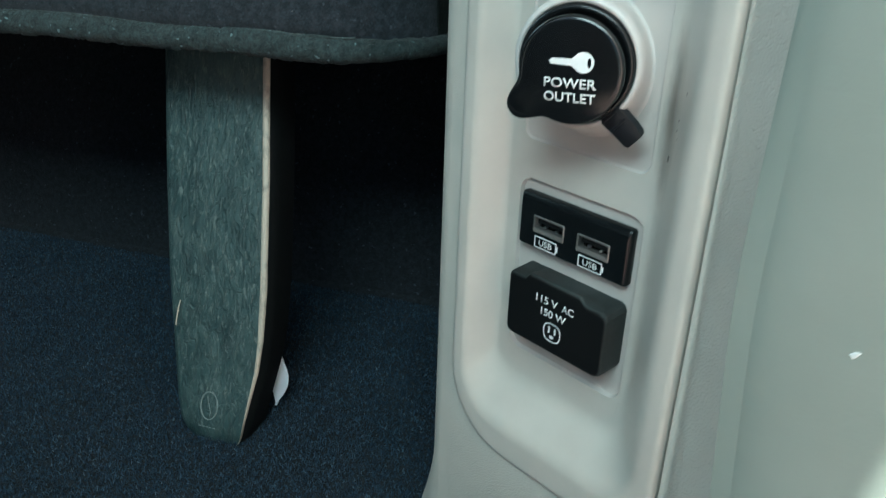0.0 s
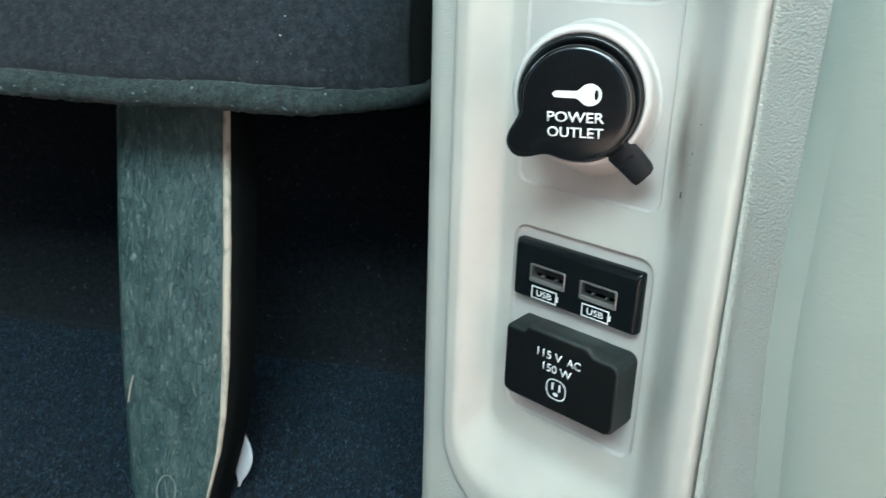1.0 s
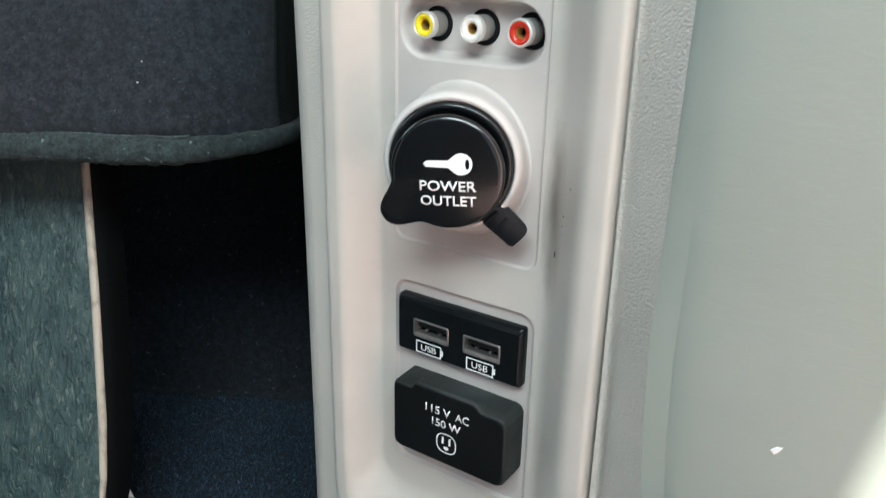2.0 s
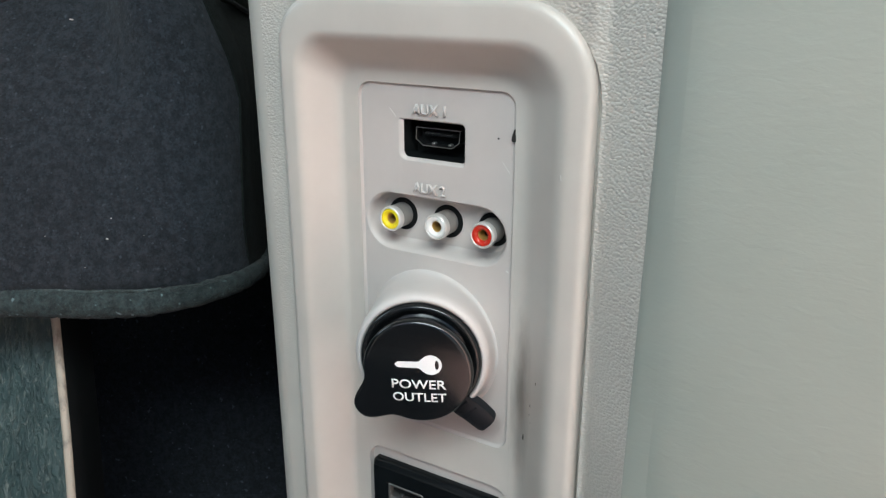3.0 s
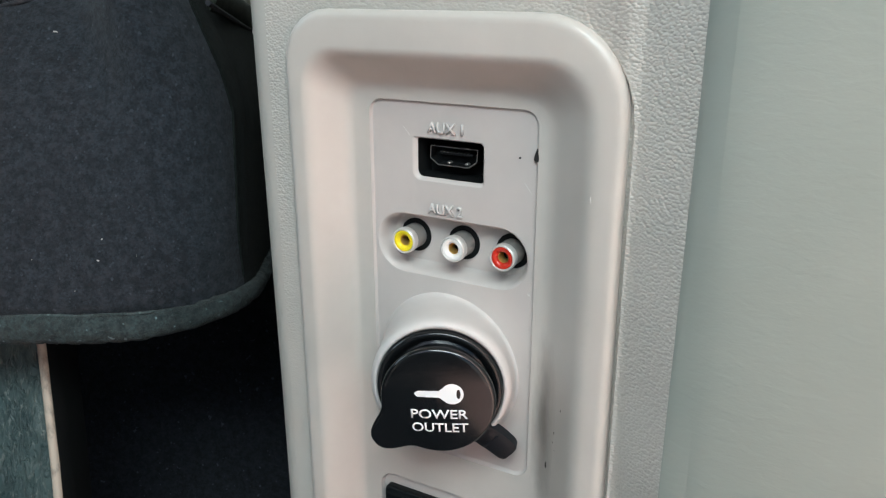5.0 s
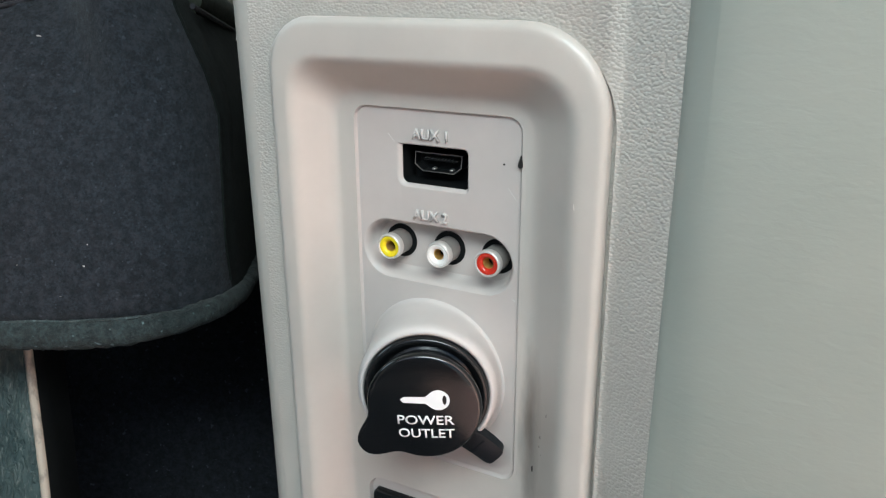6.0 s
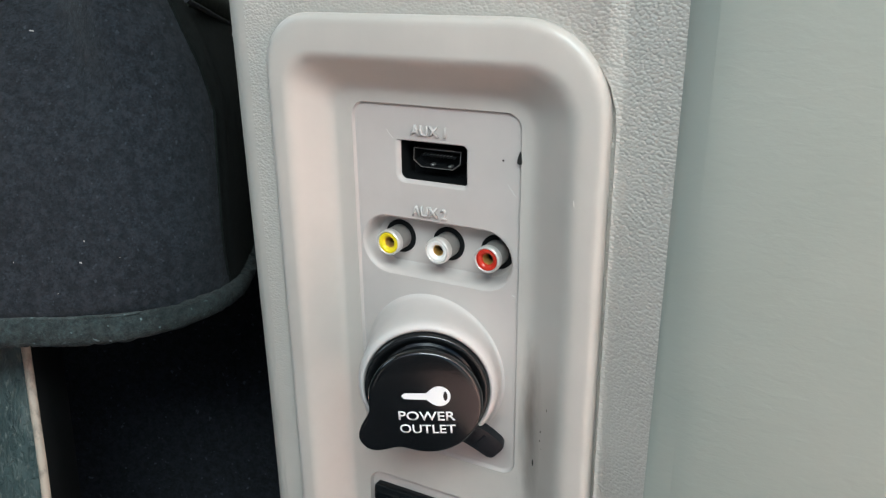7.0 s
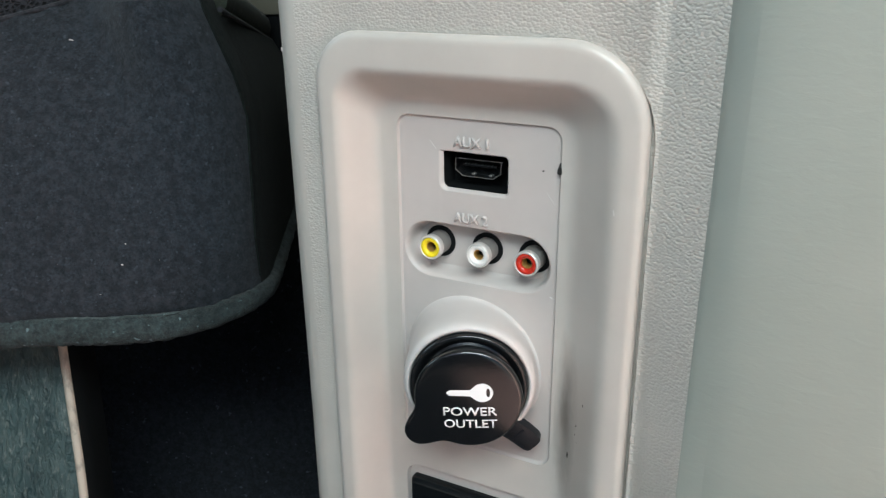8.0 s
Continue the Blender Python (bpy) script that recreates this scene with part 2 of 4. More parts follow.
leg_plastic.rough(folds, 0.32, 0.52)
leg_plastic = leg_plastic.mat
leg_rubbed = moulded("rubbed_dark_plastic", (0.19, 0.22, 0.215), 0.4, 0.2)
tan_edge = Nodes("worn_tan_edge", 0.6)
tan_edge.color(tan_edge.mix(tan_edge.ramp(tan_edge.noise(160, 4, 0.7, (1, 1, 0.35)), [(0.50, (0, 0, 0)), (0.76, (1, 1, 1))]), (0.52, 0.45, 0.37), (0.15, 0.13, 0.11)))
tan_edge = tan_edge.bump(tan_edge.noise(700, 3), 0.0004, 0.6).mat

# bright tan of the two unseen reflectors that warm the panel
bounce_tan = moulded("bounce_tan_plastic", (0.84, 0.60, 0.54), 0.5, 0.15)

# pale tone assumed for the unseen ground, so that it bounces light
concrete = Nodes("pale_concrete", 0.9)
concrete.color(concrete.ramp(concrete.noise(120, 5, 0.7), [(0.3, (0.25, 0.245, 0.235)), (0.7, (0.36, 0.35, 0.335))]))
concrete = concrete.bump(concrete.noise(300, 3), 0.004, 0.7).mat


# ---- mesh helpers (all numbers in millimetres) ----
def thing(name, base, label, category, group="", kind=""):
    ob = new(name)
    ob.location = Vector(base) / 1000
    ob.empty_display_size = 0.01
    bpy.context.view_layer.update()
    return tagged(ob, label, category, group, kind)


def finish(name, bm, material, smooth=True, angle=40, normals=True):
    if normals:
        bmesh.ops.recalc_face_normals(bm, faces=bm.faces)
    bmesh.ops.scale(bm, vec=(0.001,) * 3, verts=bm.verts)
    me = bpy.data.meshes.new(name)
    bm.to_mesh(me)
    bm.free()
    me.materials.append(material)
    if smooth:
        me.shade_smooth()
        me.set_sharp_from_angle(angle=radians(angle))
    return me


def part(name, bm, material, parent=None, label="", smooth=True, angle=40, normals=True):
    ob = new(name, finish(name, bm, material, smooth, angle, normals))
    if parent:
        ob.parent = parent
        ob.matrix_parent_inverse = parent.matrix_world.inverted()
    return tagged(ob, label)


def loft(bm, rings, closed=True, cap_first=False, cap_last=False):
    """Quads between rings with as many points each."""
    rows = [[bm.verts.new(p) for p in ring] for ring in rings]
    for a, b in zip(rows, rows[1:]):
        for i in range(len(a) if closed else len(a) - 1):
            j = (i + 1) % len(a)
            bm.faces.new((a[i], a[j], b[j], b[i]))
    for want, row in ((cap_first, rows[0]), (cap_last, rows[-1])):
        if want:
            bm.faces.new(row)
    return rows


def rrect(l, r, t, b, radii, y, n=6):
    """A rounded rectangle in the plane y; radii for top left, top right, bottom right, bottom left."""
    if isinstance(radii, (int, float)):
        radii = (radii,) * 4
    out = []
    for (cx, cz, k), rad in zip(((l, t, 180), (r, t, 90), (r, b, 0), (l, b, 270)), radii):
        sx, sz = (1 if cx == l else -1), (-1 if cz == t else 1)
        for i in range(n + 1):
            w = radians(k - 90 * i / n)
            out.append((cx + sx * rad + rad * math.cos(w), y, cz + sz * rad + rad * math.sin(w)))
    return out


def sheet(bm, loops):
    """A flat face that fills the first loop and leaves out the others."""
    edges = []
    for loop in loops:
        vs = [bm.verts.new(p) for p in loop]
        edges += [bm.edges.new((a, b)) for a, b in zip(vs, vs[1:] + vs[:1])]
    bmesh.ops.triangle_fill(bm, use_beauty=True, edges=edges)


def lathe(bm, profile, centre, axis, n=48, first=False, last=False):
    """Profile rows of (radius, height along the axis)."""
    axis = Vector(axis).normalized()
    side = axis.cross(Vector((0, 0, 1))).normalized()
    top = side.cross(axis)
    rings = []
    for r, h in profile:
        rings.append([Vector(centre) + axis * h + (side * math.cos(i * math.tau / n) + top * math.sin(i * math.tau / n)) * r for i in range(n)])
    loft(bm, rings, True, first, last)


def block(bm, l, r, front, rear, t, b, round_=1.0, edge=0.6, n=4):
    """A block with rounded corners and an eased front edge."""
    loft(bm, [rrect(l, r, t, b, round_, rear, n), rrect(l, r, t, b, round_, front + edge, n), rrect(l + edge * 0.3, r - edge * 0.3, t - edge * 0.3, b + edge * 0.3, round_, front + edge * 0.3, n), rrect(l + edge, r - edge, t - edge, b + edge, max(round_ - edge * 0.5, 0.1), front, n)], True, True, True)


def tube(bm, path, radius, n=8, closed=False):
    rings = []
    for i, p in enumerate(path):
        a, b = Vector(path[i - 1 if i or closed else 0]), Vector(path[(i + 1) % len(path) if closed or i < len(path) - 1 else i])
        d = (b - a).normalized()
        s = d.cross(Vector((0.05, 0.1, 1))).normalized()
        u = s.cross(d)
        rings.append([Vector(p) + (s * math.cos(k * math.tau / n) + u * math.sin(k * math.tau / n)) * radius for k in range(n)])
    if closed:
        rings.append(rings[0])
    loft(bm, rings, True, not closed, not closed)
    if closed:
        bmesh.ops.remove_doubles(bm, verts=bm.verts, dist=1e-4)


def smooth_path(points, steps=8):
    """Points on a smooth curve through the given ones."""
    pts = [Vector(p) for p in points]
    pts = [pts[0] * 2 - pts[1], *pts, pts[-1] * 2 - pts[-2]]
    out = []
    for a, b, c, d in zip(pts, pts[1:], pts[2:], pts[3:]):
        for i in range(steps):
            t = i / steps
            out.append(0.5 * (2 * b + (c - a) * t + (2 * a - 5 * b + 4 * c - d) * t * t + (3 * b - a - 3 * c + d) * t ** 3))
    return out + [pts[-2]]


def writing(name, text, height, width, m, material, parent, depth=0.12, bold=0.0, label="", lift=None):
    """Raised or printed letters, centred; m takes them from their own x, y plane into place (metres)."""
    cu = bpy.data.curves.new(name, "FONT")
    cu.body, cu.align_x, cu.align_y, cu.size, cu.extrude, cu.offset = text, "CENTER", "CENTER", 1.0, 0.0, bold
    cu.resolution_u = 4
    ob = bpy.data.objects.new(name, cu)
    scene.collection.objects.link(ob)
    bpy.context.view_layer.update()
    me = bpy.data.meshes.new_from_object(ob.evaluated_get(bpy.context.evaluated_depsgraph_get()))
    bpy.data.objects.remove(ob)
    bm = bmesh.new()
    bm.from_mesh(me)
    xs, ys = [v.co.x for v in bm.verts], [v.co.y for v in bm.verts]
    fx, fy = width / (max(xs) - min(xs)), height / (max(ys) - min(ys))
    cx, cy = (max(xs) + min(xs)) / 2, (max(ys) + min(ys)) / 2
    for v in bm.verts:
        v.co = ((v.co.x - cx) * fx, (v.co.y - cy) * fy, 0)
    top = bmesh.ops.extrude_face_region(bm, geom=bm.faces[:])
    for v in (g for g in top["geom"] if isinstance(g, bmesh.types.BMVert)):
        v.co.z += depth
    for v in bm.verts:
        p = m @ v.co
        v.co = p + lift(p) if lift else p
    return part(name, bm, material, parent, label, smooth=False)


def upright(x, y, z, turn=0.0):
    """From letters' own plane to one that faces the camera's side, in millimetres."""
    return Matrix.Translation((x, y, z)) @ pose(0, 0, 0, 90, 0, 0) @ pose(0, 0, 0, 0, 0, turn)


# ---- the trim wall with its outlet panel ----
FACE = -8.5


def drift(z):
    """How far the joint with the side trim moves away towards the floor."""
    return max(0.0, -(z + 110) * 0.087)


def swell(z):
    """How much further the turned strip comes forward towards the floor."""
    return 3.2 * max(0.0, min(1.0, -(z - 5) / 105))


def lowness(z):
    """From 0 on the upper part of the wall to 1 on its lower part."""
    return max(0.0, min(1.0, -(z + 70) / 70))


def rise(x, z):
    """The trim turns towards the cabin between the panel and the side trim."""
    f = max(0.0, x - 61.6) / 13.8
    valley = (0.1 + 1.4 * lowness(z)) * max(0.0, 1 - ((x - 62.7) / 1.7) ** 2)
    return FACE + valley - (5.7 + swell(z)) * f ** 1.05


HEIGHTS = list(range(440, -345, -20))


def trim_wall():
    wall = thing("wall_trim", (10, 0, -296), "grained warm grey plastic trim wall beside the seat", "trim wall", kind="structure")
    bm = bmesh.new()
    hole = (-34.5, 60.2, 32.5, -219.4)
    radii = (14, 21, 26, 30)
    rings = [rrect(-34.9, 59.5, 32.9, -218.9, radii, FACE + 4.0, 8), rrect(-34.95, 60.4, 32.9, -219.35, (14, 23, 26, 30), FACE + 3.6, 8), rrect(-34.97, 60.6, 32.92, -219.5, (14, 23, 26, 30), FACE + 0.6, 8)]
    for ring in rings[:2]:
        ring[:] = [(x, y - 2.4 * (1 - lowness(z)), z) for x, y, z in ring]
    for g in (0.7, 1.6):
        rings.append(rrect(hole[0] - g + 0.5, hole[1] + 0.45 + 0.15 * g, hole[2] + g - 0.2, hole[3] - g, tuple(q + g + (2 if q == 21 else 0) for q in radii), FACE + (0.2 if g < 1 else 0), 8))
    for f in (0.25, 0.6, 1.0):
        l, r, t, b = -36.6 - 5.6 * f, 60.9 + 0.1 * f, 34.6 + 400 * f, -220.6 - 120 * f
        rings.append(rrect(l, r, t, b, tuple(max(q + 1.6 - 24 * f, 0.4) for q in radii), FACE, 8))
    loft(bm, rings)
    part("front_face", bm, panel_grain, wall)
    # the strip that turns towards the cabin, up to the side trim
    bm = bmesh.new()
    loft(bm, [[(x + drift(z) * max(0.0, x - 62.3) / 13.1, rise(x, z), z) for x in (61.0, 61.5, 62.0, 62.7, 63.4, 64.0, 65, 67, 69, 71, 73, 74.4, 75.4)] for z in HEIGHTS], closed=False)
    part("turned_strip", bm, panel_grain, wall, angle=70)
    # the edge that rolls away on the seat's side and flares out near the floor
    bm = bmesh.new()
    rows = []
    for z in list(range(440, -240, -40)) + list(range(-240, -345, -8)):
        flare = 0.0 if z > -246 else (-(z + 246)) ** 1.15 * 0.16
        lean = 2.4 * max(0.0, min(1.0, (z + 90) / 190))
        row = [(-42.2, FACE, z)]
        for i in range(1, 9):
            w = radians(90 * i / 8)
            row.append((-42.2 - (9.4 + flare + lean) * math.sin(w), FACE + 11 - 11 * math.cos(w), z))
        row += [(-52.0 - flare - lean, 30, z), (-49.6 - flare - lean, 140, z)]
        rows.append(row)
    loft(bm, rows, closed=False)
    edge = part("rolled_edge", bm, panel_smooth, wall)
    bm = bmesh.new()
    loft(bm, [[(-51.2, -3.2, 27.0), (-51.0, -3.6, 25.4), (-50.2, -3.0, 25.2), (-50.4, -2.8, 26.8)], [(-52.1, -3.0, 26.7), (-52.0, -3.3, 25.7), (-51.6, -2.8, 25.6), (-51.7, -2.6, 26.6)]], True, True, True)
    part("nick", bm, pale_scuff, edge, "pale nick on the edge", smooth=False)
    return wall


def side_wall():
    wall = thing("wall_side", (140, 4, -296), "smooth grey-green side trim with a soft leather grain", "trim wall", kind="structure")
    bm = bmesh.new()
    lip = ((75.3, -14.05), (76.0, -14.8), (77.0, -15.55), (78.2, -16.3), (79.4, -16.95), (80.6, -17.5), (81.7, -17.95))
    loft(bm, [[(x + drift(z), y - swell(z) * (1 - i / 6) ** 1.3, z) for i, (x, y) in enumerate(lip)] for z in HEIGHTS], closed=False)
    part("edge_lip", bm, side_grain, wall, "smooth rounded lip", angle=60)
    bm = bmesh.new()
    rows = []
    for z in HEIGHTS:
        row = [(x + drift(z), y, z) for x, y in ((81.7, -17.95), (83.0, -18.35), (85.5, -18.8), (89.0, -19.2), (94.0, -19.5), (100.0, -19.6), (104.0, -19.6))]
        for i in range(1, 7):
            row.append((104.0 + drift(z) * (1 - i / 8) + i * 8, -19.6 + 0.0008 * (i * 8) ** 2, z))
        row.append((170.2, -15.9, z))
        rows.append(row)
    loft(bm, rows, closed=False)
    part("side_face", bm, side_grain, wall, angle=60)
    # unseen reflector, bounces warm sunlight onto the panel's left slope
    bm = bmesh.new()
    loft(bm, [[(x, y, z) for x, y in ((170, -15.8), (175, -19), (181, -27), (195, -46), (215, -74), (236, -104), (252, -126), (268, -142), (290, -152), (1400, -175))] for z in HEIGHTS], closed=False)
    part("bounce_bulge", bm, bounce_tan, wall, "unseen tan bulge, added to bounce warm light", angle=60)
    bm = bmesh.new()
    loft(bm, [[(x, -19.5, z) for x, z in ((106.1, -112.6), (107.1, -113.6), (108.0, -112.8), (108.9, -111.0), (107.5, -111.2))], [(x, -19.9, z) for x, z in ((106.4, -112.5), (107.1, -113.2), (107.8, -112.6), (108.4, -111.4), (107.5, -111.6))]], True, True, True)
    part("chip", bm, white_ink, wall, "small white paint chip")
    return wall


UPPER = (-15.0, 35.1, 9.8, -94.4)
LOWER = (-14.8, 35.9, -107.9, -175.0)


def slope(f):
    """An even slope with eased ends, from 0 to 1."""
    e = 0.3
    if f < e:
        return f * f / (2 * e * (1 - e))
    if f > 1 - e:
        return 1 - (1 - f) ** 2 / (2 * e * (1 - e))
    return (f - e / 2) / (1 - e)


def outlet_panel():
    panel = thing("outlet_panel", (12, 0, -219), "recessed satin warm grey plastic outlet panel with rounded corners", "outlet panel")
    bm = bmesh.new()
    outer = ((-35, 59.5, 33, -219), (14, 21, 26, 30))
    inner = ((-19.8, 36.6, 12.6, -184), (7, 7, 6, 8))
    rim = ((-29.8, 54.6, 24.0, -208.5), (10, 14, 19, 20))
    rings = []
    for g, y in ((0.0, -3.0), (0.0, -9.2), (0.25, -10.0), (0.8, -10.6), (1.7, -10.9), (2.6, -10.95)):
        (l, r, t, b), q = outer
        rings.append(rrect(l + g, r - g, t - g, b + g, tuple(v - g * 0.6 for v in q), y, 8))
    steps = 24
    for i in range(steps + 1):
        f = i / steps
        (l0, r0, t0, b0), q0 = rim
        (l1, r1, t1, b1), q1 = inner
        s = slope(f)
        rings.append(rrect(l0 + (l1 - l0) * f, r0 + (r1 - r0) * f, t0 + (t1 - t0) * f, b0 + (b1 - b0) * f, tuple(a + (c - a) * f for a, c in zip(q0, q1)), -10.9 + 10.9 * s, 8))
    (l, r, t, b), q = inner
    rings.append(rrect(l + 0.8, r - 0.3, t - 0.6, b + 0.8, tuple(v - 0.3 for v in q), 0.04, 8))
    rings.append(rrect(l + 1.6, r - 0.6, t - 1.2, b + 1.6, tuple(v - 0.6 for v in q), 0.04, 8))
    loft(bm, rings)
    part("bezel", bm, satin_grime_shade, panel)
    bm = bmesh.new()
    sheet(bm, [[(x, 0.03, z) for x, y, z in rings[-1]], rrect(*UPPER, 4.0, 0.03), rrect(*LOWER, 5.0, 0.03)])
    part("recess_floor", bm, satin, panel, smooth=False)
    # upper plate, with the openings for the two kinds of sockets
    l, r, t, b = UPPER
    bm = bmesh.new()
    rings = [rrect(l, r, t, b, 4.0, 0.0), rrect(l + 0.12, r - 0.12, t - 0.1, b + 0.12, 3.9, 0.3), rrect(l + 0.4, r - 0.5, t - 0.3, b + 0.55, 3.6, 0.9), rrect(l + 0.8, r - 0.9, t - 0.7, b + 0.9, 3.3, 1.0), rrect(l + 1.1, r - 1.2, t - 1.0, b + 1.2, 3.2, 0.9)]
    loft(bm, rings)
    slot, pocket = rrect(-1.9, 19.9, 0.3, -11.7, (0.7, 1.6, 1.4, 2.6), 0.9), rrect(-13.8, 33.2, -21.5, -39.0, 8.7, 0.9)
    sheet(bm, [rings[-1], slot, pocket])
    loft(bm, [slot, rrect(-1.6, 19.75, 0.2, -11.45, (0.6, 1.5, 1.2, 2.4), 1.0), rrect(-1.0, 19.4, -0.05, -10.95, (0.5, 1.3, 1.0, 2.0), 1.4), rrect(-0.7, 19.2, -0.2, -10.7, (0.5, 1.2, 0.9, 1.8), 2.0)])
    walls = [pocket]
    for g, y in ((0.35, 1.1), (0.8, 1.7), (1.2, 3.5), (1.6, 5.6), (2.4, 6.4)):
        walls.append(rrect(-13.8 + g, 33.2 - g, -21.5 - g * 0.8, -39.0 + g, 8.7 - g, y))
    loft(bm, walls, cap_last=True)
    upper = part("upper_plate", bm, plate_plastic, panel)
    # letters are paler than the plate, a highlight painted into their colour
    for text, z in (("AUX 1", 3.1), ("AUX 2", -19.0)):
        writing("lettering", text, 2.9, 10.6, upright(8.4, 0.92, z), boss_plastic, upper, depth=0.75, bold=0.012, label=f"raised letters {text} in a paler grey that paints their lit faces")
    # lower plate
    l, r, t, b = LOWER
    bm = bmesh.new()
    rings = [rrect(l, r, t, b, 5.0, 0.0), rrect(l + 0.12, r - 0.12, t - 0.1, b + 0.12, 4.9, 0.4), rrect(l + 0.5, r - 0.6, t - 0.4, b + 0.7, 4.6, 1.4), rrect(l + 1.4, r - 1.4, t - 1.4, b + 1.4, 4.0, 1.5)]
    loft(bm, rings, cap_last=True)
    part("lower_plate", bm, plate_plastic, panel)
    # chips where the strap has rubbed
    for x, y, z, sx, sz in ((29.9, 0.86, -2.5, 0.4, 0.35), (46.6, None, -66.3, 0.35, 0.9), (44.3, None, -74.5, 0.3, 0.5), (44.0, None, -77.5, 0.25, 0.45), (41.4, None, -86.6, 0.4, 1.5), (44.8, None, -79.5, 0.2, 0.3)):
        if y is None:
            f = (55.0 - x) / 18.4
            y = -10.9 + 10.9 * slope(f)
        bm = bmesh.new()
        tilt = 0.5 if y < -1 else 0.0
        sx, sz = (sx, sz * 1.1) if sx > 0.7 else (sx * 0.7, sz * 0.75)
        ring = [(x + sx * math.cos(i * 0.9) * (1 + 0.3 * math.sin(i * 5)), y - 0.14 - tilt * sx * math.cos(i * 0.9), z + sz * math.sin(i * 0.9)) for i in range(7)]
        loft(bm, [[(px, py + 0.5, pz) for px, py, pz in ring], ring], True, False, True)
        part("scuff", bm, dirt, panel, "dark chip")
    bm = bmesh.new()
    drop = [(34.75, 0.4), (35.15, -0.9), (35.35, -2.0), (35.2, -2.75), (34.5, -2.85), (34.0, -2.5), (34.1, -1.5), (34.4, -0.6)]
    loft(bm, [[(x, 0.9, z) for x, z in drop], [(x, -0.12, z) for x, z in drop]], True, False, True)
    part("scuff", bm, dirt, panel, "dark chip on the plate's edge")
    for a, b, w in (((31.2, 0.85, -8.6), (33.4, 0.85, -11.4), 0.07), ((-4.6, 0.86, 2.6), (-2.6, 0.86, 0.4), 0.06), ((33.0, 0.86, -38.6), (33.9, 0.86, -39.0), 0.16), ((-29.9, -10.8, 15.6), (-29.4, -10.7, 14.4), 0.13), ((52.6, -10.9, -7.0), (52.8, -10.9, -8.4), 0.12)):
        bm = bmesh.new()
        tube(bm, [a, [(p + q) / 2 for p, q in zip(a, b)], b], w, 6)
        part("scratch", bm, pale_scuff, panel, "pale scratch")
    return panel


def hdmi_socket():
    port = thing("hdmi_socket", (10, 3, -9), "black socket with a grey metal shell, set in the grey plate", "socket")
    bm = bmesh.new()
    loft(bm, [rrect(-0.7, 19.2, -0.2, -10.7, (0.5, 1.2, 0.9, 1.8), 1.95), rrect(-0.6, 19.1, -0.3, -10.6, 0.5, 9.0), rrect(-0.5, 19.0, -0.4, -10.5, 0.5, 9.05)], cap_last=True)
    part("well", bm, black_deep, port)

    def outline(g, y):
        return [(1.8 + g, y, -2.4 - g), (16.3 - g, y, -2.4 - g), (16.0 - g, y, -5.9 + g * 0.4), (13.6 - g * 0.5, y, -7.7 + g), (4.0 + g * 0.5, y, -7.7 + g), (1.6 + g, y, -5.9 + g * 0.4)]

    bm = bmesh.new()
    loft(bm, [outline(-0.02, 9.0), outline(-0.02, 4.45), outline(0.3, 4.45), outline(0.32, 9.0)])
    shell = part("shell", bm, black_matt, port, "black socket shell", smooth=False)
    bm = bmesh.new()
    loft(bm, [outline(0.0, 4.46), outline(0.04, 4.3), outline(0.22, 4.3), outline(0.26, 4.46)])
    part("rim", bm, dark_steel, shell, "thin bright metal rim", smooth=False)
    bm = bmesh.new()
    loft(bm, [outline(0.3, 7.2), outline(0.5, 7.25)], cap_last=True)
    part("socket_back", bm, black_deep, shell, smooth=False)
    bm = bmesh.new()
    block(bm, 4.0, 14.4, 4.9, 7.2, -4.0, -4.7, 0.2, 0.15)
    tongue = part("tongue", bm, black_matt, port)
    for i in range(9):
        bm = bmesh.new()
        block(bm, 4.5 + i * 1.02, 4.95 + i * 1.02, 4.82, 6.0, -3.92, -4.15, 0.05, 0.05, 2)
        part("contact", bm, steel, tongue)
    for x in (6.6, 12.0):
        bm = bmesh.new()
        block(bm, x, x + 1.1, 4.7, 6.2, -6.6, -7.3, 0.3, 0.25)
        part("spring_contact", bm, dark_steel, shell, "dull spring contact")
    return port


